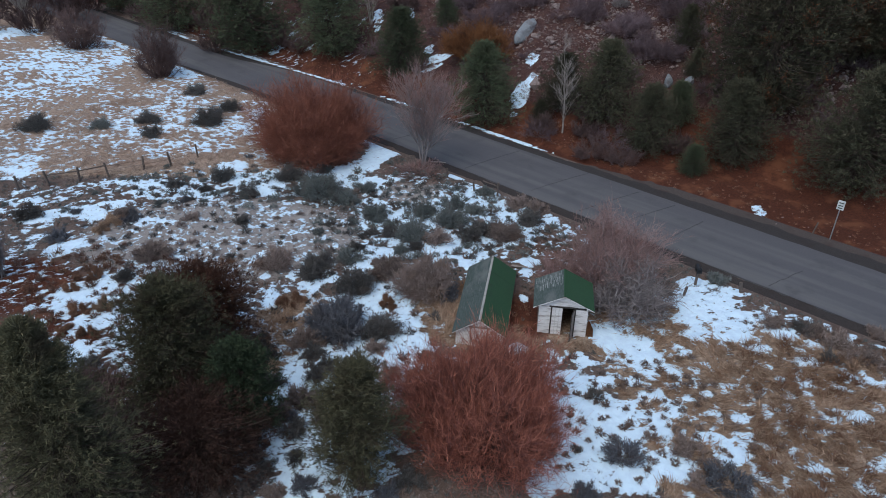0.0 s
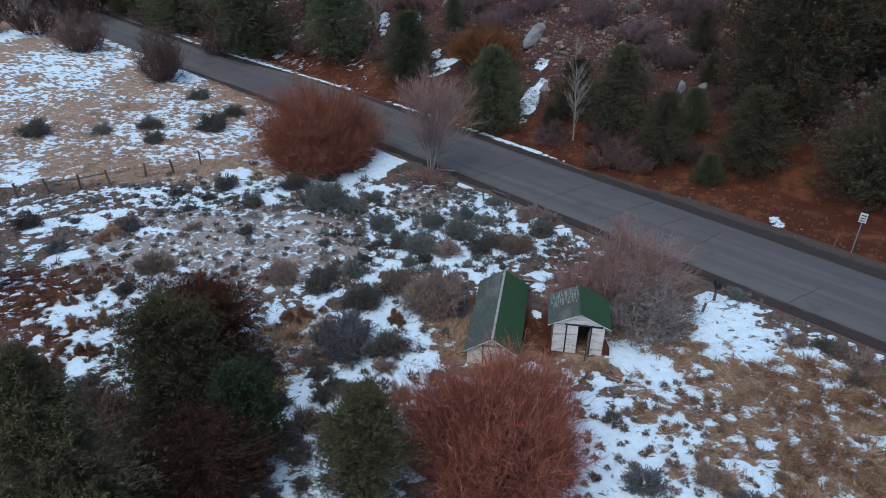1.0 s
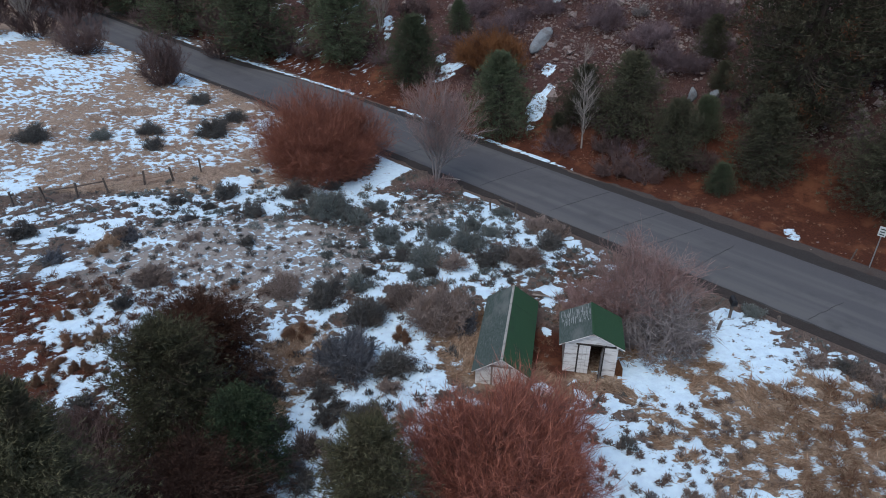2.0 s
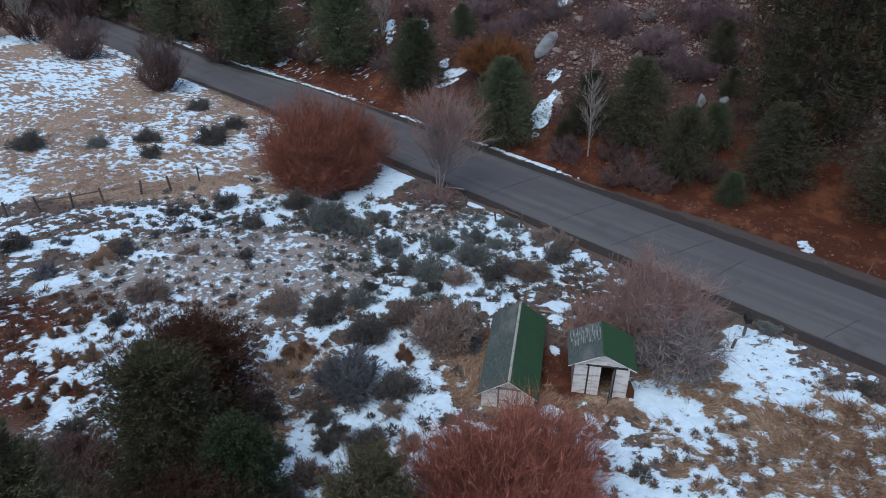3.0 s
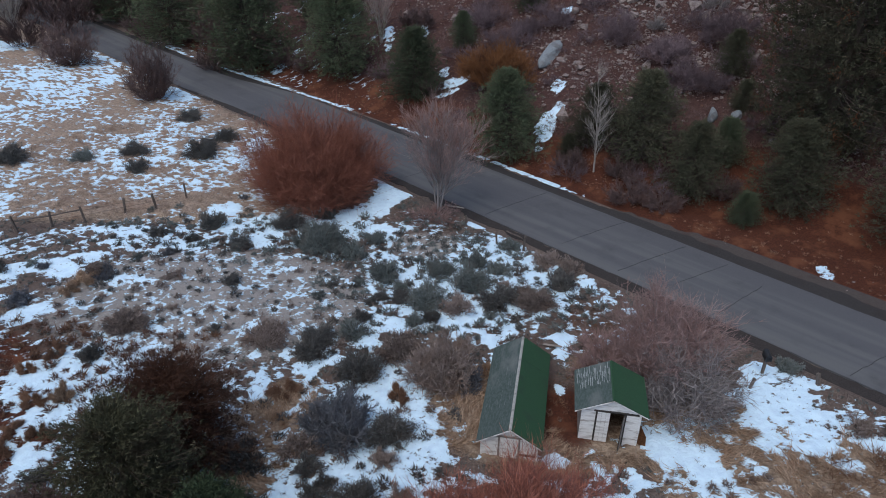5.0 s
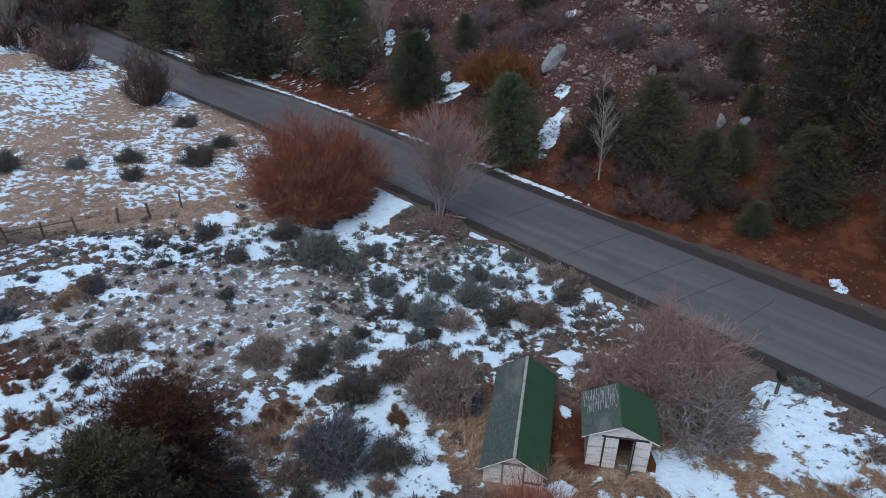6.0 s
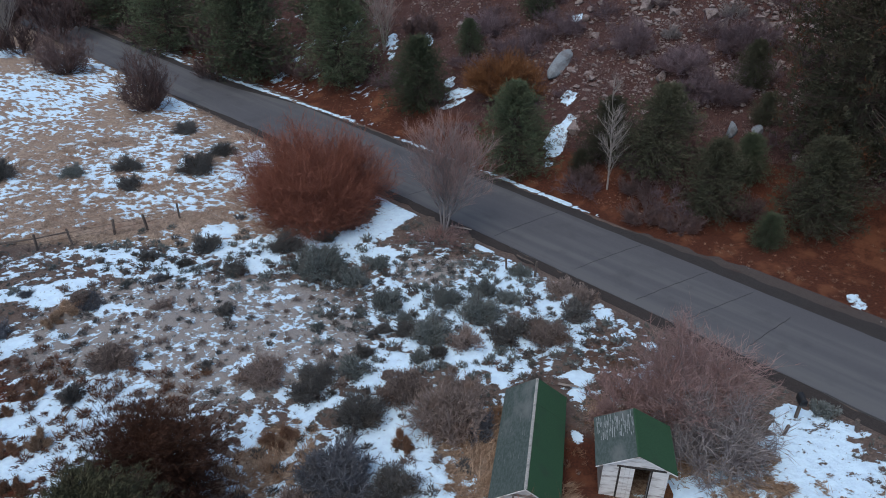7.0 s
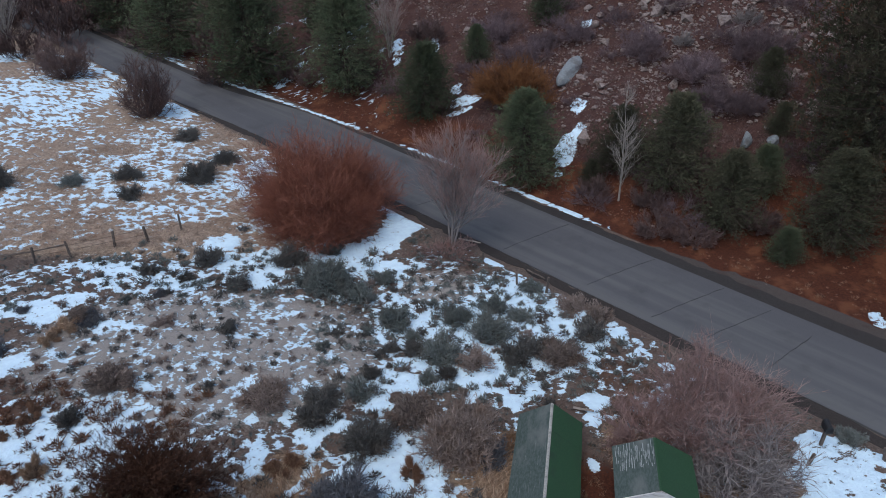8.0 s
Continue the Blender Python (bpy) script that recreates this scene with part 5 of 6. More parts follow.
shrub("sagebrush", "large tan-pink dry sagebrush beside the long shed", "shrub", (-1.0, 35.9), 1.9, 1.9, 90, 1700, 161, DARK_TWIG, SAGE_TAN, "sagebrush on the meadow", spread=1.35, thin=0.011, tips=9, wild=0.8, up=0.5, lo=0.4, bend=False, inner=1500)
shrub("sagebrush", "large blue-grey dense sagebrush in the snow", "shrub", (-6.1, 31.8), 1.75, 1.75, 110, 2100, 162, DARK_TWIG, SAGE_BLUE, "sagebrush on the meadow", spread=1.4, thin=0.011, tips=9, wild=0.85, up=0.4, lo=0.35, bend=False, inner=2000)
for x, y, r, h, k in ((-16.2, 24.6, 2.6, 1.7, 61), (-14.6, 22.4, 2.4, 1.8, 62), (-17.8, 26.6, 1.5, 1.1, 63)):
    shrub("bare_shrub", "dark brown leafless brush beside the junipers", "shrub", (x, y), r, h, 90, 1500, k, DARK_TWIG, DARK_TWIG, spread=1.4, thin=0.009, tips=6, bend=False)
for x, y, r, h, k in ((13.2, 57.4, 1.9, 1.6, 64), (15.6, 56.0, 1.7, 1.3, 65), (20.4, 56.8, 1.8, 1.5, 66), (9.4, 62.6, 1.6, 1.4, 67), (18.6, 61.6, 2.0, 1.6, 68), (13.4, 60.4, 1.7, 1.4, 69)):
    shrub("hill_shrub", "purple-grey leafless brush between the hillside pines", "shrub", (x, y), r, h, 60, 800, k, DARK_TWIG, DARK_TWIG, "hillside brush", spread=1.4, thin=0.008, tips=9, bend=False)

# ---- conifers ----
c_round = conifer("pinyon_pine", "rounded dark green pinyon pine on the hillside", 7.6, 4.6, 620, 21, SPRUCE, 0.88, round_top=0.10, tuft=0.22, per=11, fans=9, needle_w=0.15, fray=0.4, low=0.02, whorls=13, arms=9, loose=0.5)
put(c_round, 3.9, 66.2, 1.02)
c_oval = conifer("pinyon_pine", "dense egg-shaped green pine at the foot of the hill", 7.4, 4.2, 640, 121, SPRUCE, 0.75, round_top=0.18, tuft=0.22, per=11, fans=9, needle_w=0.15, fray=0.45, low=0.02, whorls=12, arms=8, loose=0.5)
put(c_oval, -5.1, 78.4, 0.98, 130)
copy_to(c_oval, 21.0, 59.8, 0.52, 20)
copy_to(c_oval, 20.9, 53.7, 0.42, 40, 0.05, 0.85)
copy_to(c_round, 0.1, 84.3, 0.48, 10)
copy_to(c_round, 7.4, 88.5, 0.6, 95)
c_olive = conifer("pinyon_pine", "dull olive-green pine, the hillside's shade in its colour", 7.4, 4.3, 600, 221, SHADED_PINE, 0.8, round_top=0.14, tuft=0.18, per=12, fans=11, needle_w=0.17, fray=0.5, low=0.02, whorls=11, arms=8, loose=0.6)
put(c_olive, 14.8, 61.8, 1.0, 70)
copy_to(c_olive, 18.0, 57.6, 0.80, 200)
copy_to(c_olive, 24.5, 54.8, 0.95, 300)
copy_to(c_olive, 11.4, 64.6, 0.72, 145)
copy_to(c_olive, 9.2, 64.0, 0.34, 60, 0.05, 0.8)
copy_to(c_olive, 23.7, 68.6, 0.52, 215)
copy_to(c_olive, 23.6, 64.6, 0.36, 115)
c_tall = conifer("pine_tree", "tall dense dark green pine beside the road", 13, 6.6, 700, 22, SPRUCE, 0.75, tuft=0.32, per=10, fans=8, round_top=0.06, needle_w=0.17, fray=0.3, whorls=14, arms=9, loose=0.5)
put(c_tall, -13.8, 86.3, 0.88)
copy_to(c_tall, -25.8, 92.2, 1.15, 60)
copy_to(c_tall, -40.0, 104.5, 1.05, 160)
copy_to(c_tall, -17.0, 99.0, 1.1, 260)
copy_to(c_tall, -31.5, 106.0, 1.0, 30)
copy_to(c_tall, -52.0, 117.0, 1.1, 220)
copy_to(c_olive, 32.3, 49.4, 1.42, 100, 0.05, 0.9)
c_big = conifer("pine_tree", "very large dark pine with scattered dead orange tufts", 15, 6.6, 760, 23, PINE, 0.55, tuft=0.24, per=16, fans=13, round_top=0.35, needle_w=0.2, dead=150, whorls=13, arms=9, loose=0.6)
put(c_big, 28.2, 58.6, 1.1, 0, 0.05, 1.4)
copy_to(c_big, 36.5, 62.5, 0.95, 140)
copy_to(c_big, 42.0, 60.5, 0.95, 240)
put(conifer("juniper", "dark olive juniper standing among dry brush", 7.4, 2.9, 700, 24, JUNIPER, 0.6, round_top=0.55, tuft=0.16, per=17, low=0.02, fans=8, needle_w=0.2, fray=0.4, whorls=11, arms=9, loose=0.6), -12.6, 25.0)
put(conifer("juniper", "russet brown half-dead juniper among sagebrush", 4.8, 3.3, 700, 25, RUSSET, 0.5, round_top=0.7, tuft=0.17, per=19, low=0.02, fans=8, needle_w=0.15, fray=0.45, whorls=9, arms=10), -13.0, 29.6)
put(conifer("juniper", "small dark green juniper beside larger ones", 5.4, 1.9, 440, 26, JUNIPER_GREEN, 0.6, round_top=0.4, tuft=0.15, per=16, fans=8, needle_w=0.2, fray=0.4, whorls=9, arms=8), -9.1, 23.6)
put(conifer("juniper", "low russet brown juniper, deep shade put in its colour", 3.6, 3.3, 460, 27, SHADED_RUSSET, 0.5, round_top=0.7, tuft=0.16, per=18, low=0.02, fans=8, needle_w=0.16, whorls=7, arms=9), -10.4, 21.2)
put(conifer("pine_tree", "olive green young pine standing among dry brush", 10.8, 4.1, 760, 28, OLIVE, 0.85, tuft=0.19, per=20, fans=9, needle_w=0.15, low=0.08, fray=0.45, whorls=14, arms=9, loose=0.6), -14.0, 18.0)
put(conifer("pine_tree", "bushy olive green pine near the red willow", 6.4, 2.5, 560, 29, OLIVE, 0.7, round_top=0.22, tuft=0.16, per=18, fans=8, needle_w=0.17, fray=0.45, whorls=10, arms=8, loose=0.6), -3.65, 21.1)

# ---- sagebrush, in three sizes of each kind so that leaves keep their true size ----
SHADES = {"g": ("grey-green sagebrush", SAGE_GREEN), "d": ("dark grey-brown sagebrush", SAGE_DARK), "t": ("tan-grey dry sagebrush", SAGE_TAN), "b": ("blue-grey twiggy sagebrush", SAGE_BLUE)}
KINDS = {}
for i, (k, (words, mat)) in enumerate(SHADES.items()):
    KINDS[k] = [[sagebrush("small " + words + " on bare ground", 31 + i, mat, 650, 0.24, 26), sagebrush("low " + words + " in patchy snow", 41 + i, mat, 650, 0.24, 26)],
                [sagebrush(words + " in patchy snow", 51 + i, mat, 3600, 0.13, 50), sagebrush(words + " among dry grass", 61 + i, mat, 3600, 0.13, 50)],
                [sagebrush("large spreading " + words + " in snow", 71 + i, mat, 11000, 0.08, 90), sagebrush("large " + words + " beside the snow", 81 + i, mat, 11000, 0.08, 90)]]
for i, (k, words, mat) in enumerate((("r", "rust-brown mound of dead grass in snow", RUST_GRASS), ("s", "pale straw mound of dry grass", STRAW))):
    m = sagebrush(words, 91 + i, mat, 5200, 0.24, 10, "grass_mound", "mounds of dead grass", 0.11)
    KINDS[k] = [[m, m]] * 3
used = set()
rng = random.Random(4)


planted = []


def plant(kind, x, y, r):
    """One bush of a kind, from the model of its size."""
    planted.append((x, y, r))
    model = KINDS[kind][0 if r < 0.55 else 1 if r < 1.15 else 2][rng.randrange(2)]
    (copy_to if model.name in used else put)(model, x, y, r, rng.uniform(0, 360), 0.04, rng.uniform(0.92, 1.2))
    used.add(model.name)


for x, y, r, kind in FIELD_SAGE + MIDDLE_SAGE + CENTRE_SAGE + RIGHT_SAGE + MOUNDS:
    plant(kind, x, y, r * 1.05)
for i, (x, y) in enumerate(((-8.4, 20.5), (-8.6, 22.2), (-7.8, 24.6), (-7.0, 23.6), (-8.3, 19.0), (-7.2, 20.0), (-6.0, 20.3), (-5.5, 18.6), (-6.7, 22.0), (-5.9, 24.4), (-2.4, 19.8), (-1.4, 20.6), (-7.9, 21.4))):
    plant("dtbd"[i % 4], x, y, 0.55 + 0.08 * (i % 4))

# ---- signs, posts and fence ----
def signpost(at):
    ob = thing("road_sign", "pale road sign on a thin steel post", "sign", (*at, ground_at(*at)), -40)
    bm = bmesh.new()
    bmesh.ops.create_cone(bm, segments=8, radius1=0.04, radius2=0.04, depth=3.1, cap_ends=True, matrix=pose(0, 0, 1.5))
    part("pole", bm, STEEL, ob)
    plate = part("plate", one_box(-0.23, 0.23, -0.055, -0.04, 2.4, 3.1, bevel=0.006), SIGN_FACE, ob, "pale sign plate")
    for z in (2.5, 2.68, 2.88):
        hang("bar", one_mesh(one_box(-0.15, 0.15, -0.062, -0.056, z, z + 0.07), SIGN_INK), plate)
    return ob


signpost((27.5, 42.7))


def marker(at, h, label, lean=0.0, thick=0.05):
    ob = thing("marker_post", label, "post", (*at, ground_at(*at) - 0.1), 0)
    part("post", one_box(-thick, thick, -thick, thick, 0, h, m=pose(0, 0, 0, lean, lean, 20), bevel=0.012), POST, ob)
    return ob


marker((26.6, 43.5), 1.1, "short grey marker post by the road", 6, 0.04)
marker((14.9, 35.4), 0.85, "weathered leaning wooden post in snow", 5, 0.065)
marker((18.6, 35.7), 0.9, "short wooden stub post by the road", -8, 0.08)
box_post = thing("mailbox", "black mailbox on a wooden post beside the road", "mailbox", (16.0, 36.6, ground_at(16.0, 36.6) - 0.1), -6)
part("post", one_box(-0.07, 0.07, -0.07, 0.07, 0, 1.15, bevel=0.01), POST, box_post)
bm = bmesh.new()
box(bm, -0.16, 0.16, -0.3, 0.3, 1.15, 1.4)
bmesh.ops.create_cone(bm, segments=16, radius1=0.16, radius2=0.16, depth=0.6, cap_ends=True, matrix=pose(0, 0, 1.4, 90))
part("box", bm, BLACK_BOX, box_post, "black rounded box")

fence = thing("fence", "old leaning wire fence with grey wooden posts", "fence", (0, 0, 0))
FENCE = [(-33.9, 49.4), (-31.8, 50.2), (-29.7, 51.0), (-27.6, 51.7), (-25.3, 53.2), (-23.3, 54.1), (-21.6, 55.9)]
for i, (x, y) in enumerate(FENCE):
    lean = rng.uniform(-8, 8)
    part("post", one_box(-0.07, 0.07, -0.07, 0.07, -0.2, 1.35, m=pose(x, y, ground_at(x, y), lean, rng.uniform(-6, 6), rng.uniform(0, 90)), bevel=0.015), POST, fence)
tops = np.array([[(x, y, ground_at(x, y) + 1.05) for x, y in FENCE]])
for drop in (0, 0.4):
    v, f = tubes(tops - [0, 0, drop], np.full((1, len(FENCE)), 0.012), 4)
    hang("wire", quick_mesh("wire", v, f, POST), fence, "rusty sagging wire")
(x0, y0), (x1, y1), (x2, y2) = FENCE[1:4]
rails = np.array([[(x0, y0, ground_at(x0, y0) + 0.95), (x1, y1, ground_at(x1, y1) + 1.0)], [(x1, y1, ground_at(x1, y1) + 1.0), (x2, y2, ground_at(x2, y2) + 1.15)]])
for r in rails:
    v, f = tubes(r[None], np.array([[0.05, 0.045]]), 6)
    hang("rail", quick_mesh("rail", v, f, POST), fence, "grey pole rail")



def timber(name, label, category, a, b, thick, lift, material, square=True):
    """A lying plank or pole from a to b, a little uneven along its length."""
    ob = thing(name, label, category, (a[0], a[1], ground_at(*a)), 0)
    run = math.hypot(b[0] - a[0], b[1] - a[1])
    rise = ground_at(*b) + lift[1] - ground_at(*a) - lift[0]
    u = np.linspace(0, 1, 7)
    line = np.stack([(b[0] - a[0]) * u, (b[1] - a[1]) * u, lift[0] + rise * u + 0.02 * np.sin(9 * u + run)], -1)[None]
    v, f = tubes(line, thick * (1 - 0.25 * u + 0.08 * np.sin(23 * u))[None], 4 if square else 7)
    hang("plank" if square else "pole", quick_mesh("timber", v, f, material), ob)
    return ob


timber("log", "dark wet log lying between grass and snow", "log", (6.55, 28.95), (7.4, 30.2), 0.09, (0.03, 0.05), DARK_BOARD, False)
timber("plank", "weathered grey plank lying behind the long shed", "plank", (4.5, 38.7), (5.5, 38.4), 0.09, (0.16, 0.2), BARE_BOARD)
timber("plank", "weathered grey plank lying behind the long shed", "plank", (4.6, 39.0), (5.3, 38.7), 0.08, (0.12, 0.14), POST)
timber("plank", "pale board lying beside the long shed", "plank", (3.55, 30.75), (4.1, 30.75), 0.05, (0.25, 0.12), BARE_BOARD)
timber("fallen_rail", "pale pole rail leaning on an old fence post", "rail", (-1.4, 55.7), (0.1, 54.3), 0.06, (0.25, 0.75), PALE_BARK, False)
timber("fallen_rail", "dark fallen fence rail by the road", "rail", (3.2, 51.5), (4.2, 50.2), 0.06, (0.35, 0.5), POST, False)
marker((0.2, 52.6), 1.0, "old fence post holding a fallen rail", 2, 0.06)
marker((2.4, 50.0), 1.0, "old wooden fence post by the road", -3, 0.055)
marker((4.2, 49.1), 1.35, "old wooden fence post among sagebrush", 2, 0.065)
sheet = thing("rusty_panel", "rust-brown board leaning on the corner of the small shed", "board", (8.25, 31.4, ground_at(8.25, 31.4)), -14)
bm = bmesh.new()
side = [bm.verts.new(p) for p in ((-0.12, 0, 0), (0.3, -0.08, 0), (0.26, 0.02, 0.55), (-0.06, 0.08, 1.15))]
bm.faces.new(side)
bmesh.ops.solidify(bm, geom=bm.faces[:], thickness=0.03)
part("panel", bm, RUST_BOARD, sheet)

# ---- rocks ----
boulder("boulder", "large smooth blue-grey boulder on the scree", (8.9, 78.2), (0.85, 2.4, 0.8), 57, STONE, turn=-33, lie=24)
boulder("rock", "grey rock among red soil", (21.1, 64.3), (0.5, 0.95, 0.85), 52, STONE, turn=-30)
boulder("rock", "small pale rock on the slope", (22.9, 63.7), (0.45, 0.5, 0.55), 53, STONE)
boulder("rock", "pale rock at the foot of the large pine", (25.2, 60.9), (0.5, 0.55, 0.6), 58, PALE_STONE)
boulder("rock", "pale upright rock on the scree", (17.1, 72.3), (0.4, 0.9, 0.7), 54, PALE_STONE, turn=-30)
boulder("rock", "pale angular rock high on the scree", (18.0, 83.2), (0.8, 0.8, 0.8), 55, PALE_STONE)
boulder("rock", "pale angular rock high on the scree", (26.5, 81.0), (1.2, 0.9, 0.7), 56, PALE_STONE)

# ---- smaller sagebrush scattered over the meadow ----
srng = np.random.default_rng(77)
count = 0
while count < 90:
    x, y = srng.uniform(-34, 13), srng.uniform(19, 56)
    s, n = x * ALONG[0] + y * ALONG[1], x * ACROSS[0] + y * ACROSS[1]
    thick = 0.25 + 0.35 * math.exp(-(((x + 1) / 8) ** 2 + ((y - 46) / 6) ** 2)) + 0.3 * math.exp(-(((x - 4) / 5) ** 2 + ((y - 42) / 4) ** 2)) - 0.2 * math.exp(-(((x + 4) / 6) ** 2 + ((y - 30) / 6) ** 2))
    if n > 38.6 or srng.uniform() > thick or (0 < x < 9.5 and 28 < y < 37.5) or (x > 8.5 and y < 33) or math.hypot(x - 1.6, y - 23.4) < 3.6 or math.hypot(x + 11, y - 24.5) < 4.5:
        continue
    kind = "g" if y > 40 and srng.uniform() < 0.7 else ("t" if srng.uniform() < 0.45 else "d")
    plant(kind, x, y, srng.uniform(0.25, 0.55))
    count += 1

for x, y in ((24, 24), (27, 27), (22, 20), (26, 21), (30, 25), (23.5, 28.5), (20, 17), (18, 19.5), (28.5, 30), (25, 31.5)):
    plant("t", x, y, srng.uniform(0.4, 0.8))
for kind in KINDS.values():
    for size in kind:
        for model in size:
            if model.name not in used:
                plant_x, plant_y = place(srng.uniform(-60, -30), srng.uniform(10, 30))
                put(model, plant_x, plant_y, 0.5)
                used.add(model.name)

# ---- uncounted tufts and stones ----
def tufts(name, label, material, xs, ys, blades, tall, flat, wide, seed, category="grass", flow=0.0):
    """Many small tufts of narrow blades as one object."""
    r = np.random.default_rng(seed)
    m = len(xs)
    z = land(xs, ys) + swell(snow_cover(xs, ys), xs * ACROSS[0] + ys * ACROSS[1])
    root = np.repeat(np.stack([xs, ys, z + 0.02], -1), blades, 0)
    size = np.repeat(tall * r.uniform(0.5, 1.35, m), blades)
    root[:, :2] += r.normal(0, 0.35, (m * blades, 2)) * size[:, None]
    swirl = 2 * np.pi * fractal(root[:, 0] / 3.2, root[:, 1] / 3.2, seed, 2) * 1.6
    way = np.stack([np.cos(swirl), np.sin(swirl), 0 * swirl], -1) * flow
    way = unit(way + r.normal(0, 1, root.shape) * [flat, flat, 0.25] + [0, 0, 0.8])
    L = size * r.uniform(0.6, 1.3, m * blades)
    ob = new(name, quick_mesh(name, *slivers(root, way, L, L * wide, r), material))
    return tagged(ob, label, category, kind="stuff")


def candidates(count, seed, s0, s1, n0, n1):
    r = np.random.default_rng(seed)
    s, n = r.uniform(s0, s1, count), r.uniform(n0, n1, count)
    x, y = place(s, n)
    skew = x - 0.165 * (y - 30.4)
    clear = ~((skew > 0.5) & (skew < 3.6) & (y > 30.0) & (y < 37.4)) & ~((x > 5.1) & (x < 8.7) & (y > 30.7) & (y < 34.5))
    return x, y, s, n, r.uniform(size=count), clear


x, y, s, n, u, ok = candidates(75000, 91, -75, 6, 6, 39)
bare = snow_cover(x, y) < 0.46
g = grass_cover(x, y)
r_ = red_cover(x, y)
pick = ok & bare & (g > 0.45) & (u < np.where(y < 42, 0.95, 0.45))
tufts("dry_grass", "matted straw-coloured dry grass over the meadow", STRAW, x[pick & (y < 51)], y[pick & (y < 51)], 16, 0.36, 0.75, 0.085, 92, flow=1.1)
tufts("field_grass", "bleached short dry grass over the far field", PALE_STRAW, x[pick & (y > 51)], y[pick & (y > 51)], 12, 0.3, 0.9, 0.08, 192, flow=0.5)
gr = gravel_cover(x, y)
pick = ok & bare & (g <= 0.45) & (r_ < 0.4) & (u < 0.20 * (1 - 0.85 * gr))
tufts("sage_tufts", "small grey-green sage seedlings on bare soil", SAGE_GREEN, x[pick], y[pick], 14, 0.15, 0.6, 0.28, 93, "shrub")
pick = ok & bare & (g <= 0.5) & (u > 0.36) & (u < 0.36 + 0.13 * (1 - 0.7 * gr))
tufts("weeds", "small dry tan weeds on bare soil", SAGE_TAN, x[pick], y[pick], 14, 0.17, 0.6, 0.2, 94, "shrub")
pick = ok & ~bare & (u < np.where(x > 4, 0.04, 0.06)) & (y < 53)
tufts("snow_weeds", "dark dry stalks poking through the snow", SAGE_DARK, x[pick], y[pick], 11, 0.13, 0.5, 0.18, 104)
pick = ok & bare & (u > 0.85) & (r_ > 0.3)
tufts("rusty_grass", "rust-brown dead grass on reddish soil", RUST_GRASS, x[pick], y[pick], 14, 0.22, 0.7, 0.14, 95)
x, y, s, n, u, ok = candidates(26000, 96, -110, 2, 50, 92)
pick = (u > 0.36) & (ripple(x, y, 71, 3, 3) > 0.25) & (red_cover(x, y) < 0.5)
tufts("hill_brush", "mauve-brown dead weeds covering the hillside", MAUVE_WEED, x[pick], y[pick], 16, 0.36, 0.6, 0.09, 103, "shrub")
pick = u < np.where(n < 54, 0.55, 0.25) * (1 - 0.6 * smooth(-34, -24, s) * smooth(58, 54, n) * smooth(51, 52, n))
tufts("hill_weeds", "dark reddish dead weeds on the hillside", RUST_GRASS, x[pick], y[pick], 14, 0.16, 0.7, 0.13, 97)

def clumps(name, label, material, places, blades, seed, leaf=0.32, slim=0.3, high=0.8, category="shrub"):
    """Many small rounded clumps of leaves as one object; places: x, y, radius."""
    r = np.random.default_rng(seed)
    at = np.array(places)
    m = len(at)
    z = land(at[:, 0], at[:, 1]) + swell(snow_cover(at[:, 0], at[:, 1]), at[:, 0] * ACROSS[0] + at[:, 1] * ACROSS[1])
    d = unit(r.normal(size=(m, blades, 3)) * [1, 1, 0.7] + [0, 0, 0.35])
    d[..., 2] = np.abs(d[..., 2])
    lobe = 1 + 0.3 * np.sin(3 * np.arctan2(d[..., 1], d[..., 0]) + r.uniform(0, 6, (m, 1)))
    reach = at[:, 2, None] * lobe * r.uniform(0.25, 0.85, (m, blades)) ** 0.6
    p = d * reach[..., None] * [1, 1, high] + np.stack([at[:, 0], at[:, 1], z], -1)[:, None]
    way = unit(d * 0.8 + r.normal(0, 0.5, d.shape) + [0, 0, 0.4])
    L = (0.09 + leaf * np.repeat(at[:, 2], blades)) * r.uniform(0.6, 1.4, m * blades)
    return tagged(new(name, quick_mesh(name, *slivers(p.reshape(-1, 3), way.reshape(-1, 3), L, L * slim, r), material)), label, category, kind="stuff")


x, y, s, n, u, ok = candidates(9000, 121, -62, 2, 10, 38.8)
clumps("sage_clumps", "small grey-green sage clumps standing in patchy snow", SAGE_GREEN, [c for i, c in enumerate(FLAT_CLUMPS + BANK_CLUMPS) if i % 3], 90, 122)
clumps("dark_clumps", "small dark brush clumps standing in patchy snow", SAGE_DARK, [c for i, c in enumerate(FLAT_CLUMPS + BANK_CLUMPS) if i % 3 == 0] + GRAVEL_CLUMPS[::2] + CENTRE_CLUMPS[::2], 90, 123)
clumps("tan_clumps", "small tan-grey dry brush clumps on bare ground", SAGE_TAN, GRAVEL_CLUMPS[1::2] + CENTRE_CLUMPS[1::2] + LOWER_CLUMPS, 90, 126)
clumps("rust_mounds", "low rust-brown mounds of dead plants in the snow", RUST_MOUND, STREAK_CLUMPS, 110, 127, 0.4, 0.2, 0.6)
pick = ok & (u > 0.9) & (x < -14) & (y < 40)
tufts("rust_clumps", "rust-brown grass clumps in patchy snow", RUST_GRASS, x[pick], y[pick], 50, 0.36, 0.8, 0.12, 124)
pick = ok & (u > 0.55) & (x > 13.5 + 0.3 * (y - 20)) & (y < 31)
tufts("brown_weeds", "rust-brown dead weeds in the straw meadow", RUST_GRASS, x[pick], y[pick], 44, 0.42, 0.7, 0.07, 125)


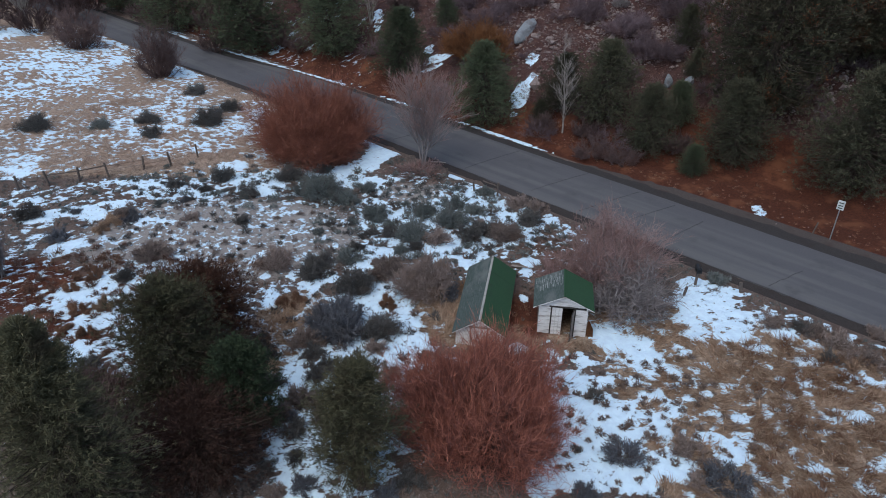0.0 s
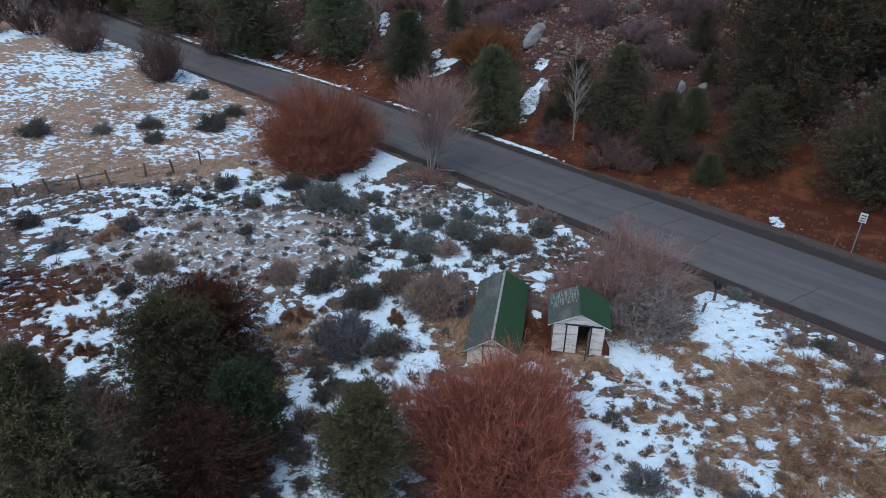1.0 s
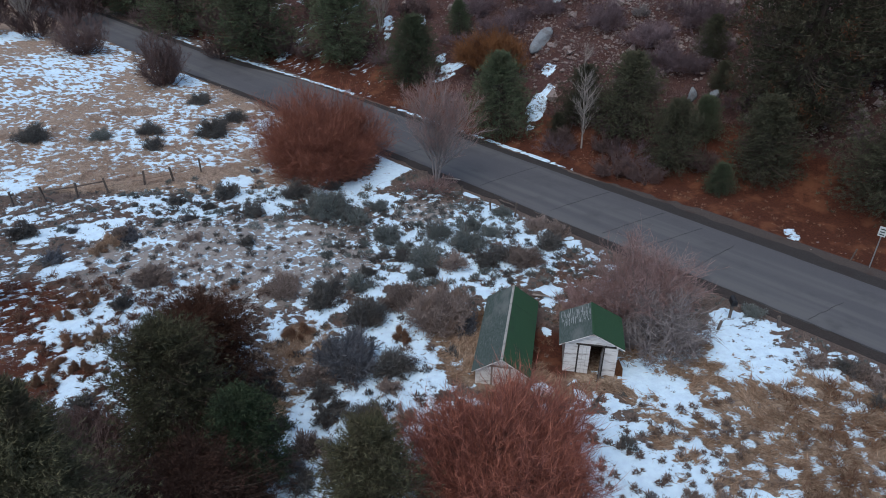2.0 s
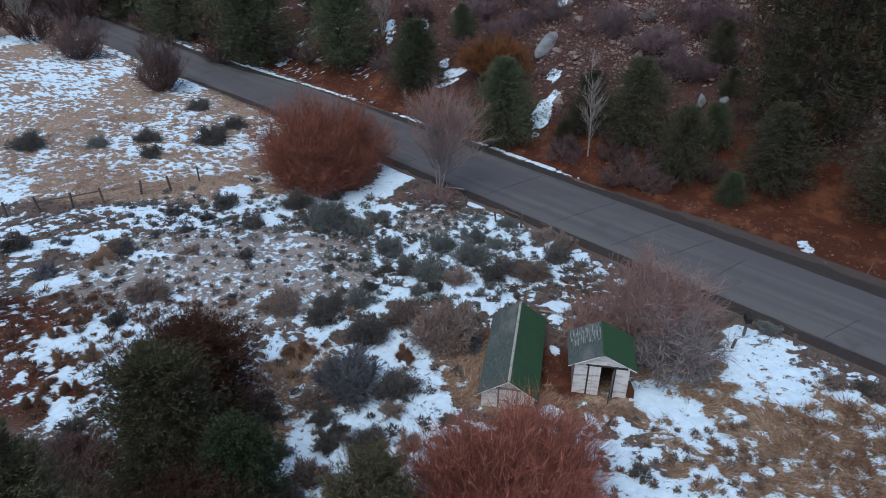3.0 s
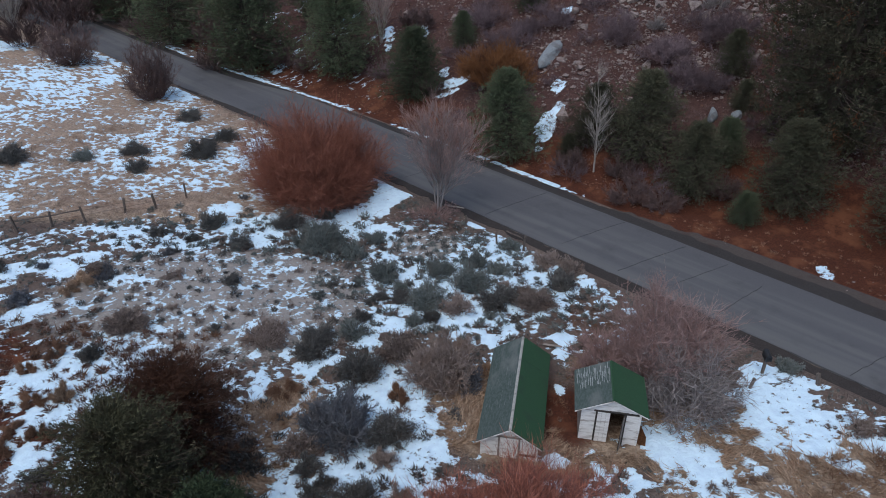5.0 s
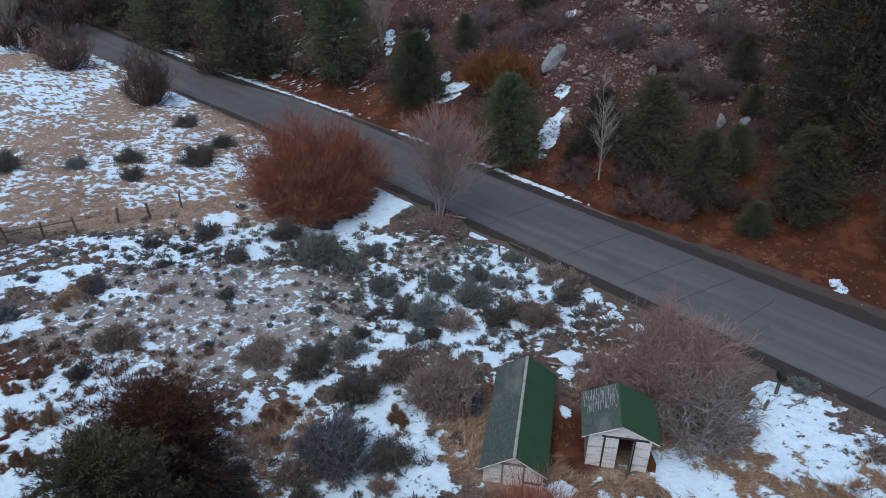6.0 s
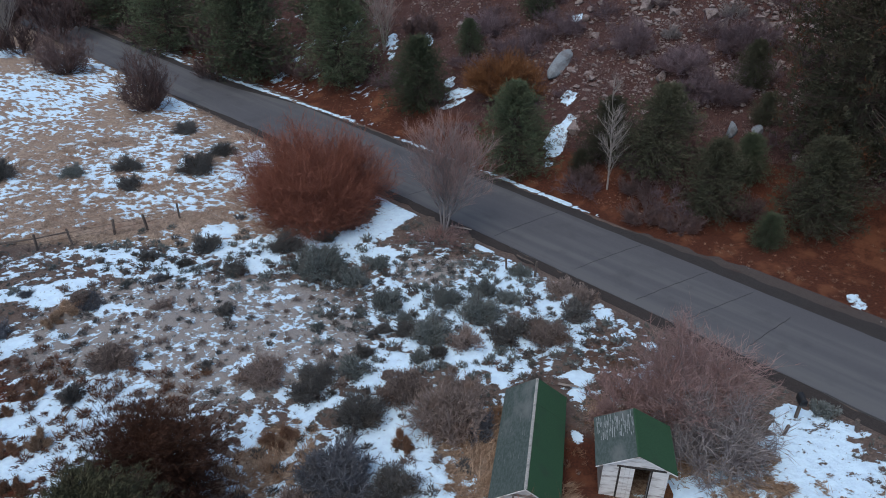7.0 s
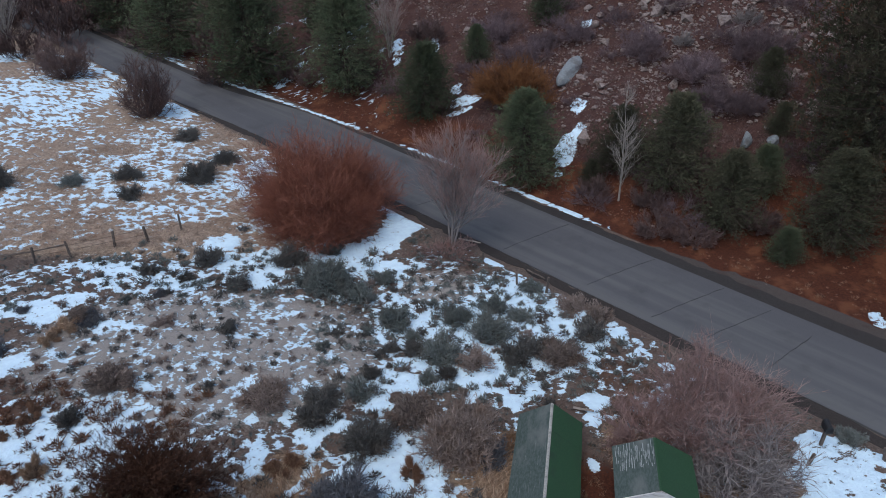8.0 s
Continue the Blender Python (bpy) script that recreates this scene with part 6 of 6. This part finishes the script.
def stones(name, label, x, y, size, seed, material):
    """Angular stones, each a twisted wedge of eight faces."""
    r = np.random.default_rng(seed)
    m = len(x)
    corner = np.array([(1, 0, 0), (0, 1, 0), (-1, 0, 0), (0, -1, 0), (0.2, 0.1, 0.9), (-0.1, 0.1, -0.8)])
    v = corner[None] * r.uniform(0.6, 1.25, (m, 6, 3)) * (size * r.lognormal(0, 0.55, m))[:, None, None]
    for p, q in ((0, 1), (1, 2), (0, 2)):
        a = r.uniform(0, 2 * np.pi, m)
        c, d = np.cos(a)[:, None], np.sin(a)[:, None]
        v[..., p], v[..., q] = v[..., p] * c - v[..., q] * d, v[..., p] * d + v[..., q] * c
    v = v * [1, 1, 0.7] + np.stack([x, y, land(x, y) + size * 0.3], -1)[:, None]
    f = np.array([(0, 1, 4), (1, 2, 4), (2, 3, 4), (3, 0, 4), (1, 0, 5), (2, 1, 5), (3, 2, 5), (0, 3, 5)])
    faces = (np.arange(m) * 6)[:, None, None] + f[None]
    return tagged(new(name, quick_mesh(name, v.reshape(-1, 3), faces.reshape(-1, 3), material)), label, "stones", kind="stuff")


x, y, s, n, u, ok = candidates(52000, 98, -75, -8, 52, 95)
dens = smooth(54 + 7 * smooth(-36, -28, s), 68, n) * (0.3 + 0.7 * smooth(-56, -38, s)) * ripple(x, y, 61, 3, 3)
dens = np.maximum(dens, 0.42 * np.exp(-(((x - 12.5) / 4.5) ** 2 + ((y - 73.5) / 5.5) ** 2) ** 2))
pick = u < 1.1 * dens
stones("scree_rubble", "larger pale rubble strewn in bands on the scree slope", x[u < 0.03 * dens], y[u < 0.03 * dens], 0.2, 119, PALE_STONE)
heap = (u < 0.24 * np.exp(-(((x - 29) / 4) ** 2 + ((y - 77) / 6) ** 2)) + 0.35 * np.exp(-(((x - 20) / 4) ** 2 + ((y - 84) / 3) ** 2)))
stones("scree_heap", "heap of pale broken stones high on the slope", x[heap], y[heap], 0.24, 129, PALE_STONE)
stones("scree_stones", "pale angular stones littering the red scree slope", x[pick], y[pick], 0.105, 99, PALE_STONE)
x, y, s, n, u, ok = candidates(2500, 101, -60, 4, 8, 52)
pick = (u < 0.25) & ok & ((n < 38.5) | (n > 49.5)) & (snow_cover(x, y) < 0.45)
stones("field_stones", "small pale stones on bare ground", x[pick], y[pick], 0.07, 102, PALE_STONE)

# ---- brush on the hillside ----
brush = [shrub("hill_shrub", "mauve-grey leafless brush on the hillside", "shrub", (15.6, 79.0), 2.6, 2.0, 36, 340, 111, MAUVE_TWIG, MAUVE_TWIG, "hillside brush", spread=1.4, thin=0.0065, tips=8, wild=0.75, bend=False),
         shrub("hill_shrub", "dark purple-brown leafless brush on the hillside", "shrub", (9.0, 61.5), 2.0, 1.6, 36, 340, 112, DARK_TWIG, MAUVE_TWIG, "hillside brush", spread=1.4, thin=0.0065, tips=8, wild=0.75, bend=False),
         shrub("hill_shrub", "dark reddish leafless brush on the hillside", "shrub", (-30.5, 92.0), 2.6, 3.0, 50, 300, 113, DARK_TWIG, DARK_TWIG, "hillside brush", spread=1.2, thin=0.018, tips=10, bend=False)]
for s, n, k, size in ((-42.5, 74, 0, 1.2), (-36, 71, 0, 1.1), (-33, 64, 0, 0.9), (-38, 66, 1, 0.9), (-30, 67, 0, 1.0), (-27, 71, 1, 1.2), (-25, 62, 1, 1.0), (-21, 59, 1, 1.0), (-33, 55, 1, 1.0), (-29.5, 53.2, 1, 1.1),
                      (-28, 52.6, 1, 0.8), (-36, 58, 1, 0.9), (-45, 54, 2, 0.8), (-48, 59, 1, 1.1), (-52, 64, 0, 1.1), (-56, 60, 1, 1.0), (-58, 66, 0, 1.0), (-62, 58, 2, 0.8), (-66, 62, 2, 1.0),
                      (-47, 70, 0, 1.0), (-50, 75, 0, 1.3), (-44, 80, 1, 1.3), (-38, 80, 0, 1.2), (-75, 52, 2, 0.8), (-79, 51.5, 2, 0.9), (-88, 51, 2, 1.0), (-95, 51, 2, 1.1), (-72, 55, 2, 1.0), (-18, 66, 1, 1.3),
                      (-14, 63, 1, 1.2), (-10, 60, 2, 0.9), (-16, 70, 1, 1.3), (-55, 71, 1, 1.2), (-61, 73, 0, 1.2), (-31, 76, 0, 1.2), (-24, 77, 1, 1.4), (-68, 70, 1, 1.4), (-50, 53, 1, 0.7), (-56, 54.5, 2, 0.6), (-118, 40, 2, 1.8), (-124, 46, 2, 2.2), (-113, 33, 2, 1.5), (-128, 36, 2, 2.2), (-135, 42, 2, 2.4), (-120, 28, 2, 1.6), (-108, 47.5, 2, 1.2), (-84, 50.5, 2, 1.1)):
    x, y = place(s, n)
    copy_to(brush[k], x, y, size, srng.uniform(0, 360), 0.04, srng.uniform(0.8, 1.15))
PUFFS = ((15.3, 77.2, 1.35), (24.4, 73.6, 1.25), (19.2, 72.6, 1.1), (19.8, 68.8, 1.0), (10.2, 82.9, 0.9), (4.4, 82.3, 1.0), (1.6, 87.3, 1.1), (17.0, 66.4, 0.8), (21.6, 67.6, 0.8), (7.2, 84.0, 0.7))
puff = None
for x, y, size in PUFFS:
    if puff is None:
        puff = shrub("hill_shrub", "dense mauve-grey leafless brush on the scree", "shrub", (x, y), 2.3, 2.2, 60, 900, 117, DARK_TWIG, MAUVE_TWIG, "hillside brush", spread=1.45, thin=0.006, tips=14, wild=0.8, bend=False)
    else:
        copy_to(puff, x, y, size, srng.uniform(0, 360), 0.04, srng.uniform(0.8, 1.05))
for i in range(40):
    s, n = srng.uniform(-78, -8), srng.uniform(54, 86)
    if n < 62 and s > -33:
        n += 14
    x, y = place(s, n)
    copy_to(brush[srng.integers(0, 2)], x, y, srng.uniform(0.45, 1.05), srng.uniform(0, 360), 0.04, srng.uniform(0.7, 1.1))
for i in range(60):
    s, n = srng.uniform(-52, -22), srng.uniform(64, 92)
    x, y = place(s, n)
    k = srng.uniform(0.2, 0.5)
    boulder("rock", "pale angular rock on the red scree", (x, y), (k, k * srng.uniform(0.7, 1.3), k * srng.uniform(0.6, 0.95)), 200 + i, PALE_STONE, "rocks on the scree", srng.uniform(0, 360))
for x, y, size in ((18.9, 77.2, 1.0), (24.5, 77.8, 1.5), (34.0, 78.0, 1.0), (40.0, 84.0, 1.2)):
    s = round(2 * x)
    shrub("dry_bush", "pale grey dry bush among the scree stones", "shrub", (x, y), size, size, 40, 420, int(300 - s), GREY_TWIG, GREY_TWIG, "dry bushes on the scree", spread=1.35, thin=0.008, tips=6, bend=False)
